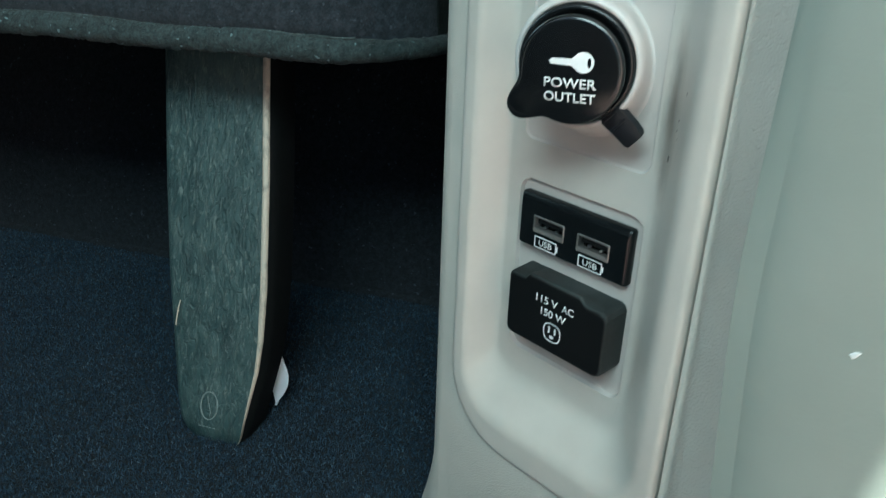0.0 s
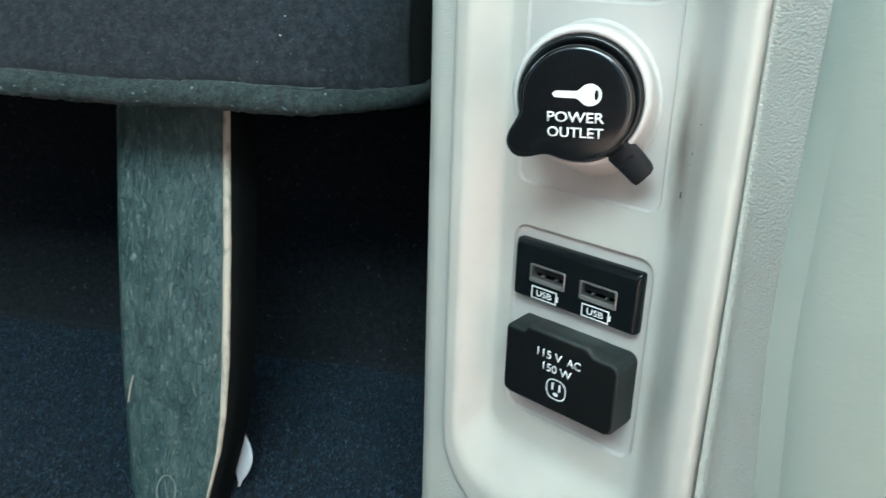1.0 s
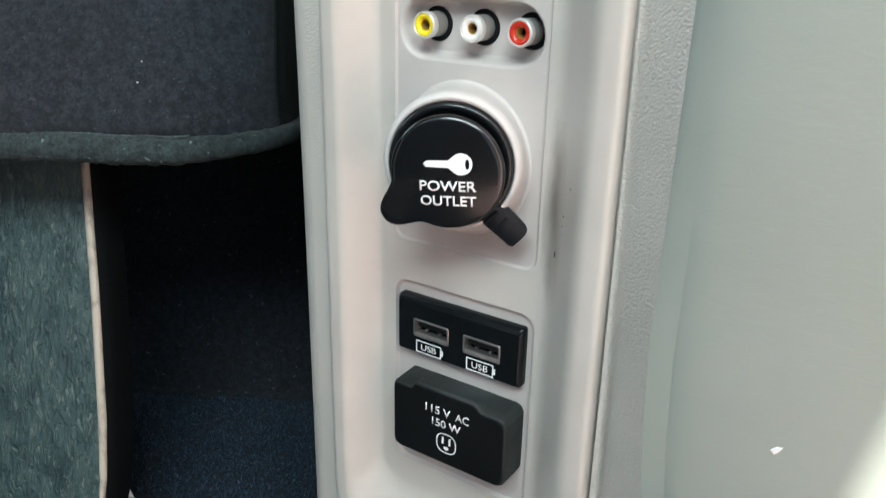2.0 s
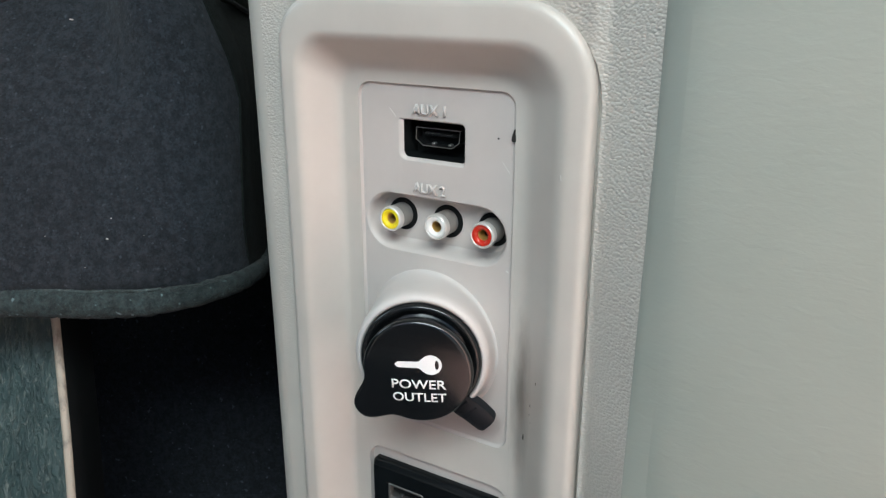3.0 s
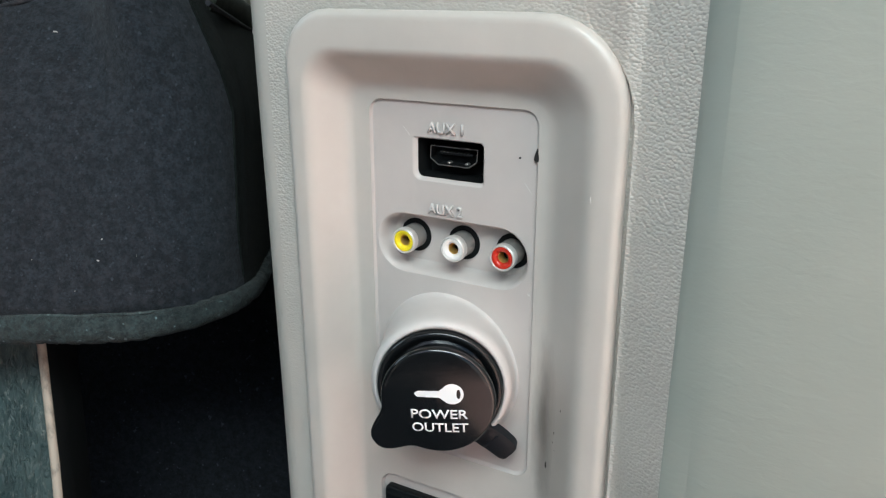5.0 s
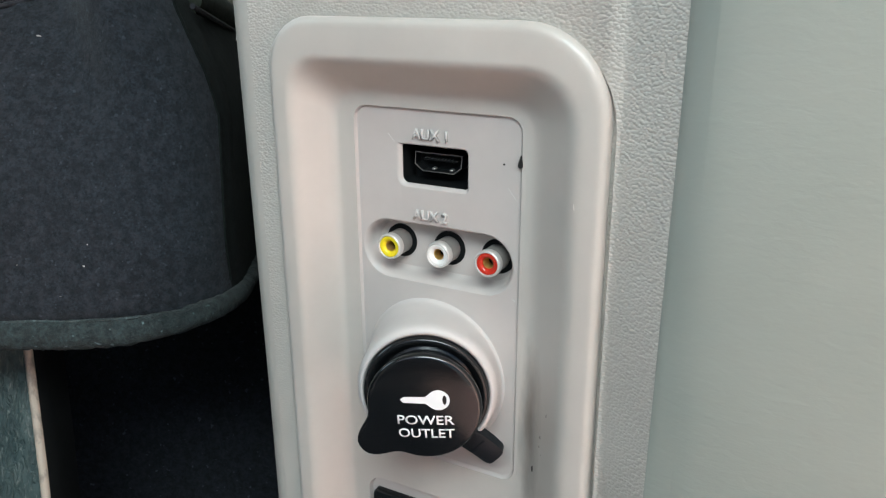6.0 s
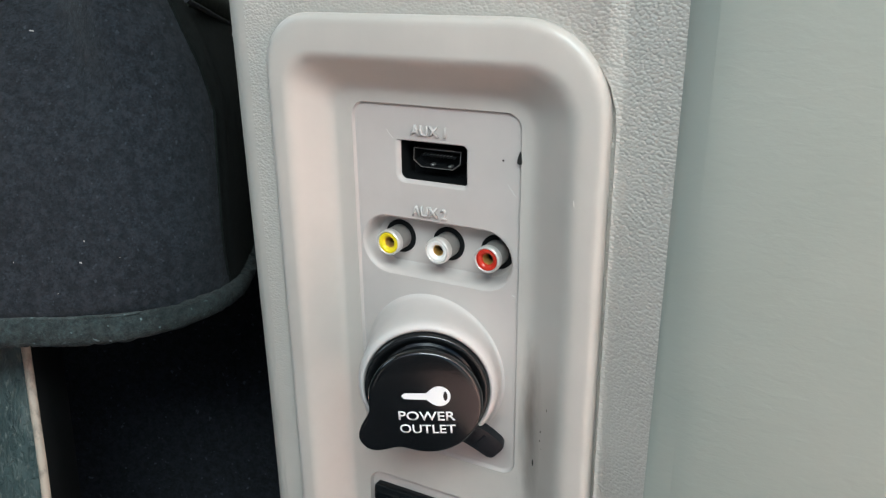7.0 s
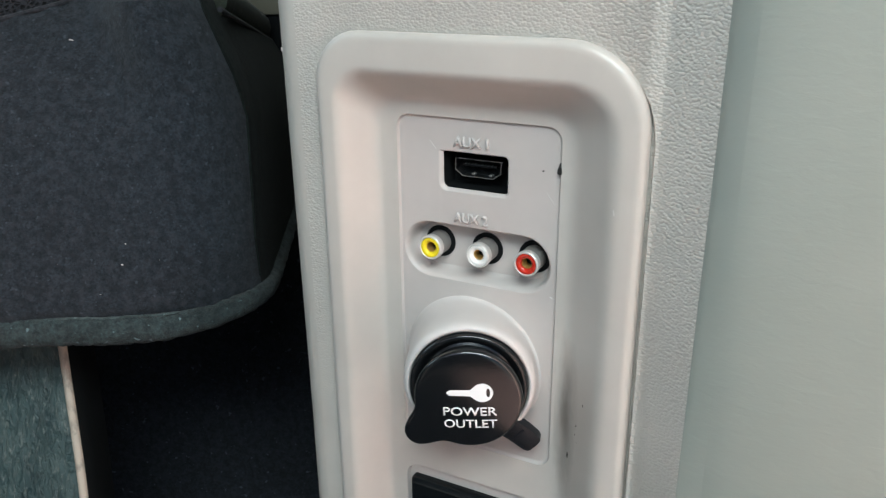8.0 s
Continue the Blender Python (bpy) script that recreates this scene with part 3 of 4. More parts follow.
def rca_jack(x, ring_material, label):
    jack = thing("rca_jack", (x, 6.4, -29.3), label, "jack", group="row of three jacks")
    at, out = (x, 6.4, -29.3), (0, -1, 0)
    # black ring put in for the dark hole round the barrel
    bm = bmesh.new()
    lathe(bm, [(4.9, -0.2), (4.9, 0.25), (4.7, 0.3), (3.3, 0.3)], at, out, 40)
    part("recess_ring", bm, black_deep, jack, "black ring that stands for the dark recess round the barrel")
    bm = bmesh.new()
    lathe(bm, [(3.5, -0.2), (3.5, 5.0), (3.4, 5.1), (2.9, 5.1)], at, out, 40)
    part("barrel", bm, barrel_metal, jack, "dull grey metal barrel")
    bm = bmesh.new()
    lathe(bm, [(3.4, 4.9), (3.62, 5.1), (3.7, 5.5), (3.7, 6.9), (3.62, 7.2), (3.42, 7.38), (3.2, 7.38), (3.05, 7.22), (2.95, 6.5)], at, out, 40)
    part("rim", bm, shell_metal, jack, "bright nickel rim")
    bm = bmesh.new()
    lathe(bm, [(3.02, 6.3), (3.02, 7.0), (2.94, 7.24), (2.7, 7.3), (2.4, 7.2), (1.9, 7.0), (1.62, 6.6), (1.5, 5.8)], at, out, 40)
    part("insert", bm, ring_material, jack)
    bm = bmesh.new()
    lathe(bm, [(1.56, 6.3), (1.46, 6.35), (1.36, 6.0), (1.2, 3.0)], at, out, 32)
    part("contact", bm, gold, jack, "gilded contact")
    bm = bmesh.new()
    lathe(bm, [(1.5, 3.4), (0.2, 3.4)], at, out, 24, last=True)
    part("hole", bm, black_deep, jack)
    return jack


CAP_AT, CAP_OUT = Vector((19.1, -21.3, -62.9)), Vector((0.38, -0.925, 0)).normalized()


def power_outlet():
    outlet = thing("power_outlet", (10.5, 0.9, -65), "round power outlet with a black cap, tilted on its grey boss", "power outlet")
    across = Vector((-CAP_OUT.y, CAP_OUT.x, 0))
    up = Vector((0, 0, 1))

    def local(u, v, h):
        return CAP_AT + across * u + up * v + CAP_OUT * h

    n = 120

    def circle(r, h, cu=0.0, cv=0.0):
        return [local(cu + r * math.cos(i * math.tau / n), cv + r * math.sin(i * math.tau / n), h) for i in range(n)]

    base = [Vector((9.0 + 22.4 * math.cos(i * math.tau / n), 0.85, -65.6 + 22.4 * math.sin(i * math.tau / n))) for i in range(n)]
    top = circle(19.05, -8.6, -0.8, 0.3)
    bm = bmesh.new()
    rings = [base]
    for f, squeeze in ((0.05, 0.020), (0.13, 0.030), (0.3, 0.030), (0.55, 0.02), (0.8, 0.008), (0.95, 0.0)):
        mid = [a.lerp(b, f) for a, b in zip(base, top)]
        c = sum(mid, Vector()) / n
        rings.append([c + (p - c) * (1 - squeeze) for p in mid])
    rings += [circle(18.95, -7.8, -0.8, 0.3), circle(18.7, -7.05, -0.8, 0.3), circle(18.3, -6.45, -0.8, 0.3), circle(17.85, -6.1, -0.8, 0.28), circle(17.5, -6.0, -0.8, 0.25), circle(17.2, -6.2, -0.85, 0.1), circle(17.0, -6.6, -0.9, -0.1), circle(16.9, -7.2, -0.9, -0.1), circle(16.8, -9.2, -0.9, -0.1)]
    loft(bm, rings)
    part("boss", bm, boss_plastic, outlet, "pale grey tapered boss", angle=60)
    bm = bmesh.new()
    loft(bm, [*(circle(r, h, -0.9, -0.1) for r, h in ((16.62, -10), (16.85, -6.7), (16.75, -5.6), (16.35, -5.05), (15.75, -4.9), (15.1, -5.2), (14.3, -6.4), (13.4, -7.4), (12.7, -7.0), (12.7, -2.6)))])
    part("collar", bm, collar_gloss, outlet, "glossy black collar", angle=60)

    def dome(r):
        return 1.1 * max(0.0, 1 - (r / 16.5) ** 2)

    def outline(scale, h):
        ring = []
        for i in range(n):
            w = i * 360 / n
            ear = math.exp(-abs((w - 219) / 17.5) ** 2.6) * 7.0
            r = 15.1 + ear
            r = r * scale if scale < 0.9 else r - 15.1 * (1 - scale)
            ring.append(local(r * math.cos(radians(w)) - 0.6, r * math.sin(radians(w)) - 0.6, h + (dome(r) if h > -1.2 else 0.0)))
        return ring

    bm = bmesh.new()
    rings = [outline(0.80, -3.0), outline(0.955, -3.0), outline(0.985, -2.6), outline(1.0, -1.9), outline(1.0, -1.0), outline(0.988, -0.5), outline(0.962, -0.15), outline(0.92, -0.02), outline(0.88, 0.0)]
    for s in (0.75, 0.5, 0.25, 0.05):
        rings.append(outline(s, 0.02))
    loft(bm, rings, True, True, True)
    cap = part("cap", bm, cap_gloss, outlet, "black plastic cap with a thumb tab", angle=50)
    to = Matrix((across, up, CAP_OUT)).transposed().to_4x4()
    to.translation = local(0, 0, 0.03)
    turn = pose(0, 0, 0, 0, 0, 2.5)

    def bulge(p):
        return CAP_OUT * dome((p - local(-0.6, -0.6, 0)).length)

    for text, z, w in (("POWER", -3.7, 15.0), ("OUTLET", -7.7, 14.8)):
        writing("lettering", text, 2.75, w, to @ turn @ Matrix.Translation((-0.2, z, 0)), white_ink, cap, 0.02, 0.013, f"white printed word {text}", bulge)
    # key symbol
    bm = bmesh.new()
    head = [(3.4 + 2.95 * math.cos(radians(w)), 2.2 + 2.85 * math.sin(radians(w))) for w in range(-130, 131, 10)]
    blade = [(0.0, 3.1), (-5.6, 3.0), (-6.6, 2.2), (-5.8, 1.3), (0.0, 1.2)]
    hole = [(5.0 + 0.55 * math.cos(radians(w)), 2.2 + 1.35 * math.sin(radians(w))) for w in range(0, 360, 30)]
    sheet(bm, [[to @ turn @ Vector((x, y, 0.04)) for x, y in loop] for loop in (head + blade, hole)])
    bmesh.ops.subdivide_edges(bm, edges=bm.edges[:], cuts=1)
    for v in bm.verts:
        v.co = v.co + bulge(v.co)
    part("key_symbol", bm, white_ink, cap, "white printed key symbol", smooth=False)
    # strap
    bm = bmesh.new()
    path = smooth_path([(21.5, -12.5, -72.0), (25.5, -11.0, -75.0), (29.0, -8.4, -78.6), (32.2, -5.6, -82.9)], 5)
    rings = []
    for i, p in enumerate(path):
        f = i / (len(path) - 1)
        wide = 3.5 + 0.5 * math.sin(f * 3.0)
        side = Vector((0.66, 0.1, 0.74))
        thick = Vector((0.35, -0.9, -0.2)).normalized()
        hw = wide * (1 if f < 0.95 else 0.86)
        rings.append([p + side * (hw * a) + thick * b for a, b in ((-1, -1.2), (-0.9, 1.3), (-0.5, 1.9), (0.5, 1.9), (0.9, 1.3), (1, -1.2), (0, -1.6))])
    loft(bm, rings, True, True, True)
    strap = part("strap", bm, rubber, outlet, "scuffed black rubber strap", angle=50)
    bm = bmesh.new()
    for f in (0.45, 0.62):
        p = path[int(f * (len(path) - 1))] + Vector((0.35, -0.9, -0.2)).normalized() * 1.8
        tube(bm, [p - Vector((0.66, 0.1, 0.74)) * 2.6, p, p + Vector((0.66, 0.1, 0.74)) * 2.6], 0.45, 6)
    part("strap_rib", bm, rubber, strap)
    return outlet


def usb_charger():
    unit = thing("usb_charger", (10, 0.9, -132), "glossy black twin charging module with white symbols", "charger")
    bm = bmesh.new()
    front = -1.9
    hole_l, hole_r = (-6.3, 7.4, -119.4, -125.7), (12.6, 26.0, -119.6, -125.9)
    outer = [rrect(-12.6, 33.1, -112.3, -131.9, 1.0, 1.5), rrect(-12.6, 33.1, -112.3, -131.9, 1.0, front + 1.3), rrect(-12.4, 32.8, -112.7, -131.7, 0.9, front + 0.6), rrect(-12.0, 32.0, -114.3, -131.3, 0.8, front)]
    loft(bm, outer, True, True)
    sheet(bm, [outer[-1], rrect(*hole_l, 0.7, front), rrect(*hole_r, 0.7, front)])
    part("body", bm, black_gloss, unit)
    for l, r, t, b in (hole_l, hole_r):
        bm = bmesh.new()
        loft(bm, [rrect(l, r, t, b, 0.7, front + 0.1), rrect(l + 0.2, r - 0.2, t - 0.2, b + 0.2, 0.6, front - 0.12), rrect(l + 0.75, r - 0.75, t - 0.75, b + 0.75, 0.4, front - 0.05), rrect(l + 0.85, r - 0.85, t - 0.85, b + 0.85, 0.3, front + 6)])
        socket = part("usb_socket", bm, dark_steel, unit, "grey metal socket frame", angle=30)
        bm = bmesh.new()
        loft(bm, [[(l + 0.5, front + 0.2, b + 1.6), (r - 0.5, front + 0.2, b + 1.6), (r - 0.4, front - 0.1, b + 0.5), (l + 0.4, front - 0.1, b + 0.5)], [(l + 0.5, front + 3, b + 1.4), (r - 0.5, front + 3, b + 1.4), (r - 0.4, front + 3, b + 0.5), (l + 0.4, front + 3, b + 0.5)]], True, True, True)
        part("lower_lip", bm, dark_steel, socket, "sloping metal lip", smooth=False)
        bm = bmesh.new()
        loft(bm, [rrect(l, r, t, b, 0.5, front + 5.6), rrect(l + 0.1, r - 0.1, t - 0.1, b + 0.1, 0.5, front + 5.5)], True, True, True)
        part("socket_back", bm, black_deep, socket)
        bm = bmesh.new()
        block(bm, l + 1.4, r - 1.2, front + 0.9, front + 5.5, t - 1.3, t - 3.0, 0.2, 0.2)
        part("tongue", bm, black_matt, socket)
        for f in (0.28, 0.74):
            bm = bmesh.new()
            x = l + 1.3 + f * (r - l - 2.6)
            block(bm, x - 0.45, x + 0.5, front + 0.75, front + 2.4, t - 3.4, t - 4.3, 0.2, 0.2)
            part("spring_contact", bm, steel, socket, "bright spring contact")
    # printed battery symbols
    for x, z in ((0.0, -128.9), (19.2, -128.9)):
        bm = bmesh.new()
        y = front - 0.03
        outer_loop = rrect(x - 5.1, x + 4.7, z + 2.15, z - 2.15, 0.15, y, 2)
        inner_loop = rrect(x - 4.7, x + 4.3, z + 1.75, z - 1.75, 0.1, y, 2)
        sheet(bm, [outer_loop, inner_loop])
        sheet(bm, [rrect(x + 4.75, x + 5.35, z + 1.0, z - 1.0, 0.1, y, 2)])
        symbol = part("battery_symbol", bm, white_ink, unit, "white printed battery outline", smooth=False)
        writing("lettering", "USB", 2.1, 5.8, upright(x - 0.2, front - 0.02, z), white_ink, symbol, 0.03, 0.0, "white printed word USB")
    return unit


def ac_cover():
    cover = thing("ac_outlet_cover", (13, 0.9, -162), "closed matt black outlet cover with white writing", "outlet cover")

    def outline(g, y, lift, hump):
        l, r, b = -8.2 + g, 33.2 - g, -162.8 + g
        t = -139.5 - g + lift
        return [(l, y, b + 2.2), (l, y, t - 1.2), (l + 0.5, y, t - 0.3), (l + 1.4, y, t), (-1.2, y, t), (0.4, y, t + hump * 0.9), (1.2, y, t + hump), (21.8, y, t + hump), (22.8, y, t + hump * 0.8), (24.4, y, t + hump * 0.15), (25.4, y, t), (r - 2.4, y, t), (r - 0.8, y, t - 0.8), (r, y, t - 2.4), (r, y, b + 2.6), (r - 0.8, y, b + 0.9), (r - 2.6, y, b), (l + 2.4, y, b), (l + 0.6, y, b + 0.7)]

    bm = bmesh.new()
    loft(bm, [outline(-0.3, 1.2, 0.8, 0.1), outline(-0.3, -4.0, 0.5, 0.9), outline(-0.3, -8.6, 0.2, 2.1), outline(-0.1, -9.2, 0.1, 2.1), outline(0.2, -9.5, 0.0, 2.1)], True, True, True)
    lid = part("lid", bm, dusty_black, cover, "dusty black lid", angle=24)
    bm = bmesh.new()
    loft(bm, [outline(0.2, -9.3, 0.0, 2.1), outline(0.22, -9.5, 0.0, 2.1), outline(0.45, -9.66, -0.1, 2.1), outline(0.9, -9.7, -0.2, 2.1)], True, False, True)
    part("lid_front", bm, black_matt, lid, "clean black front", angle=24)
    for text, x, z, w, h in (("115 V", 9.2, -144.0, 9.4, 2.8), ("AC", 18.2, -144.0, 5.0, 2.8), ("150 W", 12.4, -148.3, 10.8, 2.8)):
        writing("lettering", text, h, w, upright(x, -9.72, z), white_ink, cover, 0.03, 0.012, f"white printed {text}")
    bm = bmesh.new()
    y, cx, cz = -9.76, 12.6, -154.9

    def round_box(k):
        return [(cx + k * math.copysign(abs(math.cos(w)) ** 0.75, math.cos(w)) * 1.0, y, cz + k * math.copysign(abs(math.sin(w)) ** 0.75, math.sin(w)) * 0.95) for w in (i * math.tau / 28 for i in range(28))]

    sheet(bm, [round_box(3.8), round_box(3.35)])
    for x in (-1.3, 1.3):
        sheet(bm, [rrect(cx + x - 0.38, cx + x + 0.38, cz + 2.2, cz - 0.4, 0.1, y, 2)])
    sheet(bm, [[(cx - 0.95, y, cz - 1.3), (cx - 0.9, y, cz - 2.0), (cx, y, cz - 2.5), (cx + 0.9, y, cz - 2.0), (cx + 0.95, y, cz - 1.3), (cx, y, cz - 1.05)][::-1]])
    part("socket_symbol", bm, white_ink, cover, "white printed socket symbol", smooth=False)
    return cover


# ---- the seat ----
TURN = radians(32)
ALONG, OUT = Vector((math.cos(TURN), math.sin(TURN), 0)), Vector((math.sin(TURN), -math.cos(TURN), 0))


def at_seat(u, d, z):
    """Along the seat's front, out from it, and up."""
    return ALONG * u + OUT * d + Vector((0, 0, z))


FLOOR = -296.0
CORNER = -110.0


def round_corner(u, d, radius=20.0, corner=None):
    """Carries a point past the seat's corner round it and back along its side."""
    edge = CORNER if corner is None else corner
    if u <= edge:
        return u, d
    arc = radius * math.pi / 2
    s = u - edge
    if s < arc:
        w = s / radius
        return edge + radius * math.sin(w), d - radius * (1 - math.cos(w))
    return edge + radius, d - radius - (s - arc)


def car_seat():
    seat = thing("car_seat", at_seat(-250, -160, FLOOR), "charcoal cloth car seat with piped cushion on a plastic-covered leg", "seat")
    profile = smooth_path([(0, -260, 76), (0, -200, 66), (0, -165, 54), (0, -143, 40), (0, -126, 24), (0, -103, -6), (0, -87, -34), (0, -77, -58), (0, -72, -72), (0, -71.4, -78), (0, -74, -82), (0, -82, -85)], 5)
    BEND = 40.0
    us = list(np.arange(-960, CORNER - 20, 10)) + list(np.arange(CORNER - 16, CORNER + BEND * 1.56, 2.4)) + [CORNER + BEND * math.pi / 2]

    def end(z):
        """Where the cushion's side stands; it is narrower at its top."""
        return float(np.interp(z, (-80, -11, 5, 20, 37), (-70, -72, -76, -82, -89)))

    def corner(z):
        return end(z) - BEND

    def boxy(z):
        """The front is steeper at the corner."""
        return float(np.interp(z, (-85, -60, -11, 20, 40), (-80, -79, -95, -99, -104)))

    def seam_z(d):
        return 36.7 + 0.183 * (d + 104)

    def carried(u, d, z, out=0.0):
        """A point of the cushion's front and top, sagging a little and turning at the corner."""
        low = max(0.0, min(1.0, (u + 122) / 34))
        low = low * low * (3 - 2 * low)
        at = corner(z)
        u = u + (at - CORNER) * max(0.0, min(1.0, (u + 220) / 100))
        sag = 1.2 * math.sin(u * 0.021) + 0.7 * math.sin(u * 0.05 + z * 0.03)
        if z <= 40:
            d = d + (boxy(z) - d) * low
        if z > 34:
            z = z + (seam_z(min(d, -104)) - z) * low
        if z < -45:
            k = max(0.0, min(1.0, (u - CORNER + 15) / 75))
            z += 1.5 * k * k * (z + 45) / 40
        uu, dd = round_corner(u, d + sag + out, BEND, at)
        return at_seat(uu, dd, z)

    bm = bmesh.new()
    SEAM = CORNER + 51
    loft(bm, [[carried(u, p.y, p.z) for p in profile] for u in us if u <= SEAM], closed=False)
    cushion = part("cushion", bm, seat_cloth, seat, angle=80)
    last = max(u for u in us if u <= SEAM)
    bm = bmesh.new()
    loft(bm, [[carried(u, p.y, p.z) for p in profile] for u in us if u >= last], closed=False)
    part("corner_panel", bm, shaded_side_cloth, cushion, "greenish panel that turns the corner, painted darker for its shade", angle=80)
    bm = bmesh.new()
    tube(bm, [carried(last, p.y, p.z, 0.1) for p in profile if -78 < p.z < 38], 0.8, 8)
    part("corner_seam", bm, shaded_side_cloth, cushion, "raised seam along the corner")
    # side of the cushion, closed by a seam along its sloping top
    bm = bmesh.new()
    rows = []
    for i in range(24):
        row = []
        for k in range(15):
            f = k / 14
            z = -84 + 120 * f
            d = boxy(z) - BEND
            d = d + (-430 - d) * (i / 23) ** 1.3
            z = -84 + (seam_z(d) + 84) * f
            row.append(at_seat(end(-84 + 120 * f) + (1 - (1 - i / 23) ** 4) * (2.0 * math.sin(f * 3.1) + 7.0 * f), d, z))
        rows.append(row)
    loft(bm, rows, closed=False)
    part("cushion_side", bm, shaded_side_cloth, cushion, "greenish side panel, painted darker for its shade")
    bm = bmesh.new()
    tube(bm, [at_seat(end(36) + 5.5, -106 - i * 9, seam_z(-106 - i * 9)) for i in range(3, 34)], 1.2, 8)
    part("side_seam", bm, lining, cushion, "dark seam")
    bm = bmesh.new()
    rings = []
    for i in range(5, 34):
        d = -106 - i * 9
        c = at_seat(end(36) - 2, d, seam_z(d) + 8)
        rings.append([c + ALONG * (8 * math.cos(w)) + Vector((0, 0, 9.5 * math.sin(w))) for w in (k * math.tau / 12 for k in range(12))])
    loft(bm, rings, True, True, True)
    part("bolster", bm, olive_cloth, cushion, "dark olive rolled edge")
    # open mesh insert on the top, set off by a seam
    def edge_z(u):
        return max(20.8, 36 + (u + 125) * 0.19)

    bm = bmesh.new()
    rows, seam = [], []
    zs = [p for p in profile if p.z > 15]
    for u in np.arange(-960, -116, 6):
        first = edge_z(u)
        here = [(p.y, p.z) for p in zs if p.z > first + 1] or [(-260.0, 76.0)]
        near = min(profile, key=lambda p: abs(p.z - first))
        row = [carried(u, near.y, first, 0.3)]
        for k in range(9):
            d, z = here[min(len(here) - 1, int((len(here) - 1) * (1 - k / 8)))]
            row.append(carried(u, d, z, 0.9))
        rows.append(row)
        seam.append(carried(u, near.y, first, 0.6))
    loft(bm, rows, closed=False)
    part("mesh_insert", bm, mesh_cloth, cushion, "dark open-mesh fabric insert")
    bm = bmesh.new()
    tube(bm, seam, 1.0, 8)
    part("insert_seam", bm, lining, cushion, "dark stitched seam")
    # fuzzy hem along the lower edge
    path = []
    for u in us + list(np.arange(CORNER + 66, CORNER + 260, 12)):
        k = max(0.0, min(1.0, (u - CORNER + 15) / 75))
        at = corner(-60)
        uu, dd = round_corner(u + (at - CORNER) * max(0.0, min(1.0, (u + 220) / 100)), -73.0 - 6.0 * k, BEND, at)
        path.append(at_seat(uu, dd, -85.4 - 1.4 * k * k + 0.4 * math.sin(u * 0.07) + 0.2 * math.sin(u * 0.31)))
    bm = bmesh.new()
    fine = []
    for a, b in zip(path, path[1:]):
        steps = max(1, int((b - a).length / 1.3))
        fine += [a.lerp(b, i / steps) for i in range(steps)]
    rings = []
    for a, b in zip(fine, fine[1:]):
        side = (b - a).cross(Vector((0, 0, 1))).normalized()
        bend = max(0.0, min(1.0, (a.dot(ALONG) - CORNER + 15) / 45))
        ring = []
        for i in range(18):
            w = i * math.tau / 18
            n = side * math.cos(w) + Vector((0, 0, math.sin(w)))
            p = a + side * ((5.4 - 1.0 * bend) * math.cos(w)) + Vector((0, 0, (6.1 - 1.1 * bend) * math.sin(w)))
            ring.append(p + n * (0.8 * noise.noise(p * 0.33) + 0.9 * noise.noise(p * 0.85)))
        rings.append(ring)
    # pale piping tapers into the darker one to imitate the fall into shade
    turned = next(i for i, p in enumerate(fine) if p.dot(ALONG) > CORNER + 33)
    taper = turned - 14
    thinned = [[c + (p - c) * max(0.2, 1 - (max(0, i - taper) / 14) ** 1.6) for p in ring] for i, (ring, c) in enumerate(zip(rings[:turned], fine))]
    loft(bm, thinned, True, True, True)
    hem = part("piping", bm, piping_cloth, cushion, "fuzzy dark piping along the lower edge")
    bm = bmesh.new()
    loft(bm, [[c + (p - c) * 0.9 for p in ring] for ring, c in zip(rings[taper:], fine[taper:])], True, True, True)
    part("corner_piping", bm, shaded_piping_cloth, cushion, "piping round the corner, painted darker for its shade")
    bm = bmesh.new()
    tube(bm, [p + OUT * 1.6 + Vector((0, 0, 5.9)) for p in path if p.dot(ALONG) < CORNER + 10], 0.45, 6)
    part("welt_thread", bm, welt_thread, hem, "pale green-grey thread along the welt")
    rng = random.Random(11)
    verts, faces = [], []
    for _ in range(34000):
        i = rng.randrange(40, len(path) - 1)
        p = path[i].lerp(path[i + 1], rng.random())
        # fuzz thins towards the corner, part of the same painted shade
        if rng.random() < (p.dot(ALONG) - CORNER) / 42:
            continue
        w = rng.uniform(-2.2, 1.4)
        n = OUT * math.cos(w) + Vector((0, 0, math.sin(w)))
        root = p + OUT * (5.0 * math.cos(w)) + Vector((0, 0, 5.7 * math.sin(w)))
        tip = root + n * rng.uniform(0.6, 2.4) + ALONG * rng.uniform(-0.9, 0.9) + Vector((0, 0, rng.uniform(-0.7, 0.5)))
        k = len(verts)
        side = ALONG * rng.uniform(0.15, 0.45)
        verts += [tuple((root - side) / 1000), tuple((root + side) / 1000), tuple(tip / 1000)]
        faces.append((k, k + 1, k + 2))
    me = bpy.data.meshes.new("fuzz")
    me.from_pydata(verts, [], faces)
    me.materials.append(fuzz_yarn)
    fuzz = tagged(new("fuzz", me), "short fuzz on the piping", kind="stuff")
    fuzz.parent = hem
    fuzz.matrix_parent_inverse = seat.matrix_world.inverted()
    # underside
    bm = bmesh.new()
    loft(bm, [[at_seat(-960, -80, -86), at_seat(-84, -98, -84), at_seat(-96, -380, -88), at_seat(-960, -380, -88)], [at_seat(-960, -80, -90), at_seat(-88, -94, -88), at_seat(-100, -380, -92), at_seat(-960, -380, -92)]], True, True, True)
    part("underside", bm, lining, seat, smooth=False)
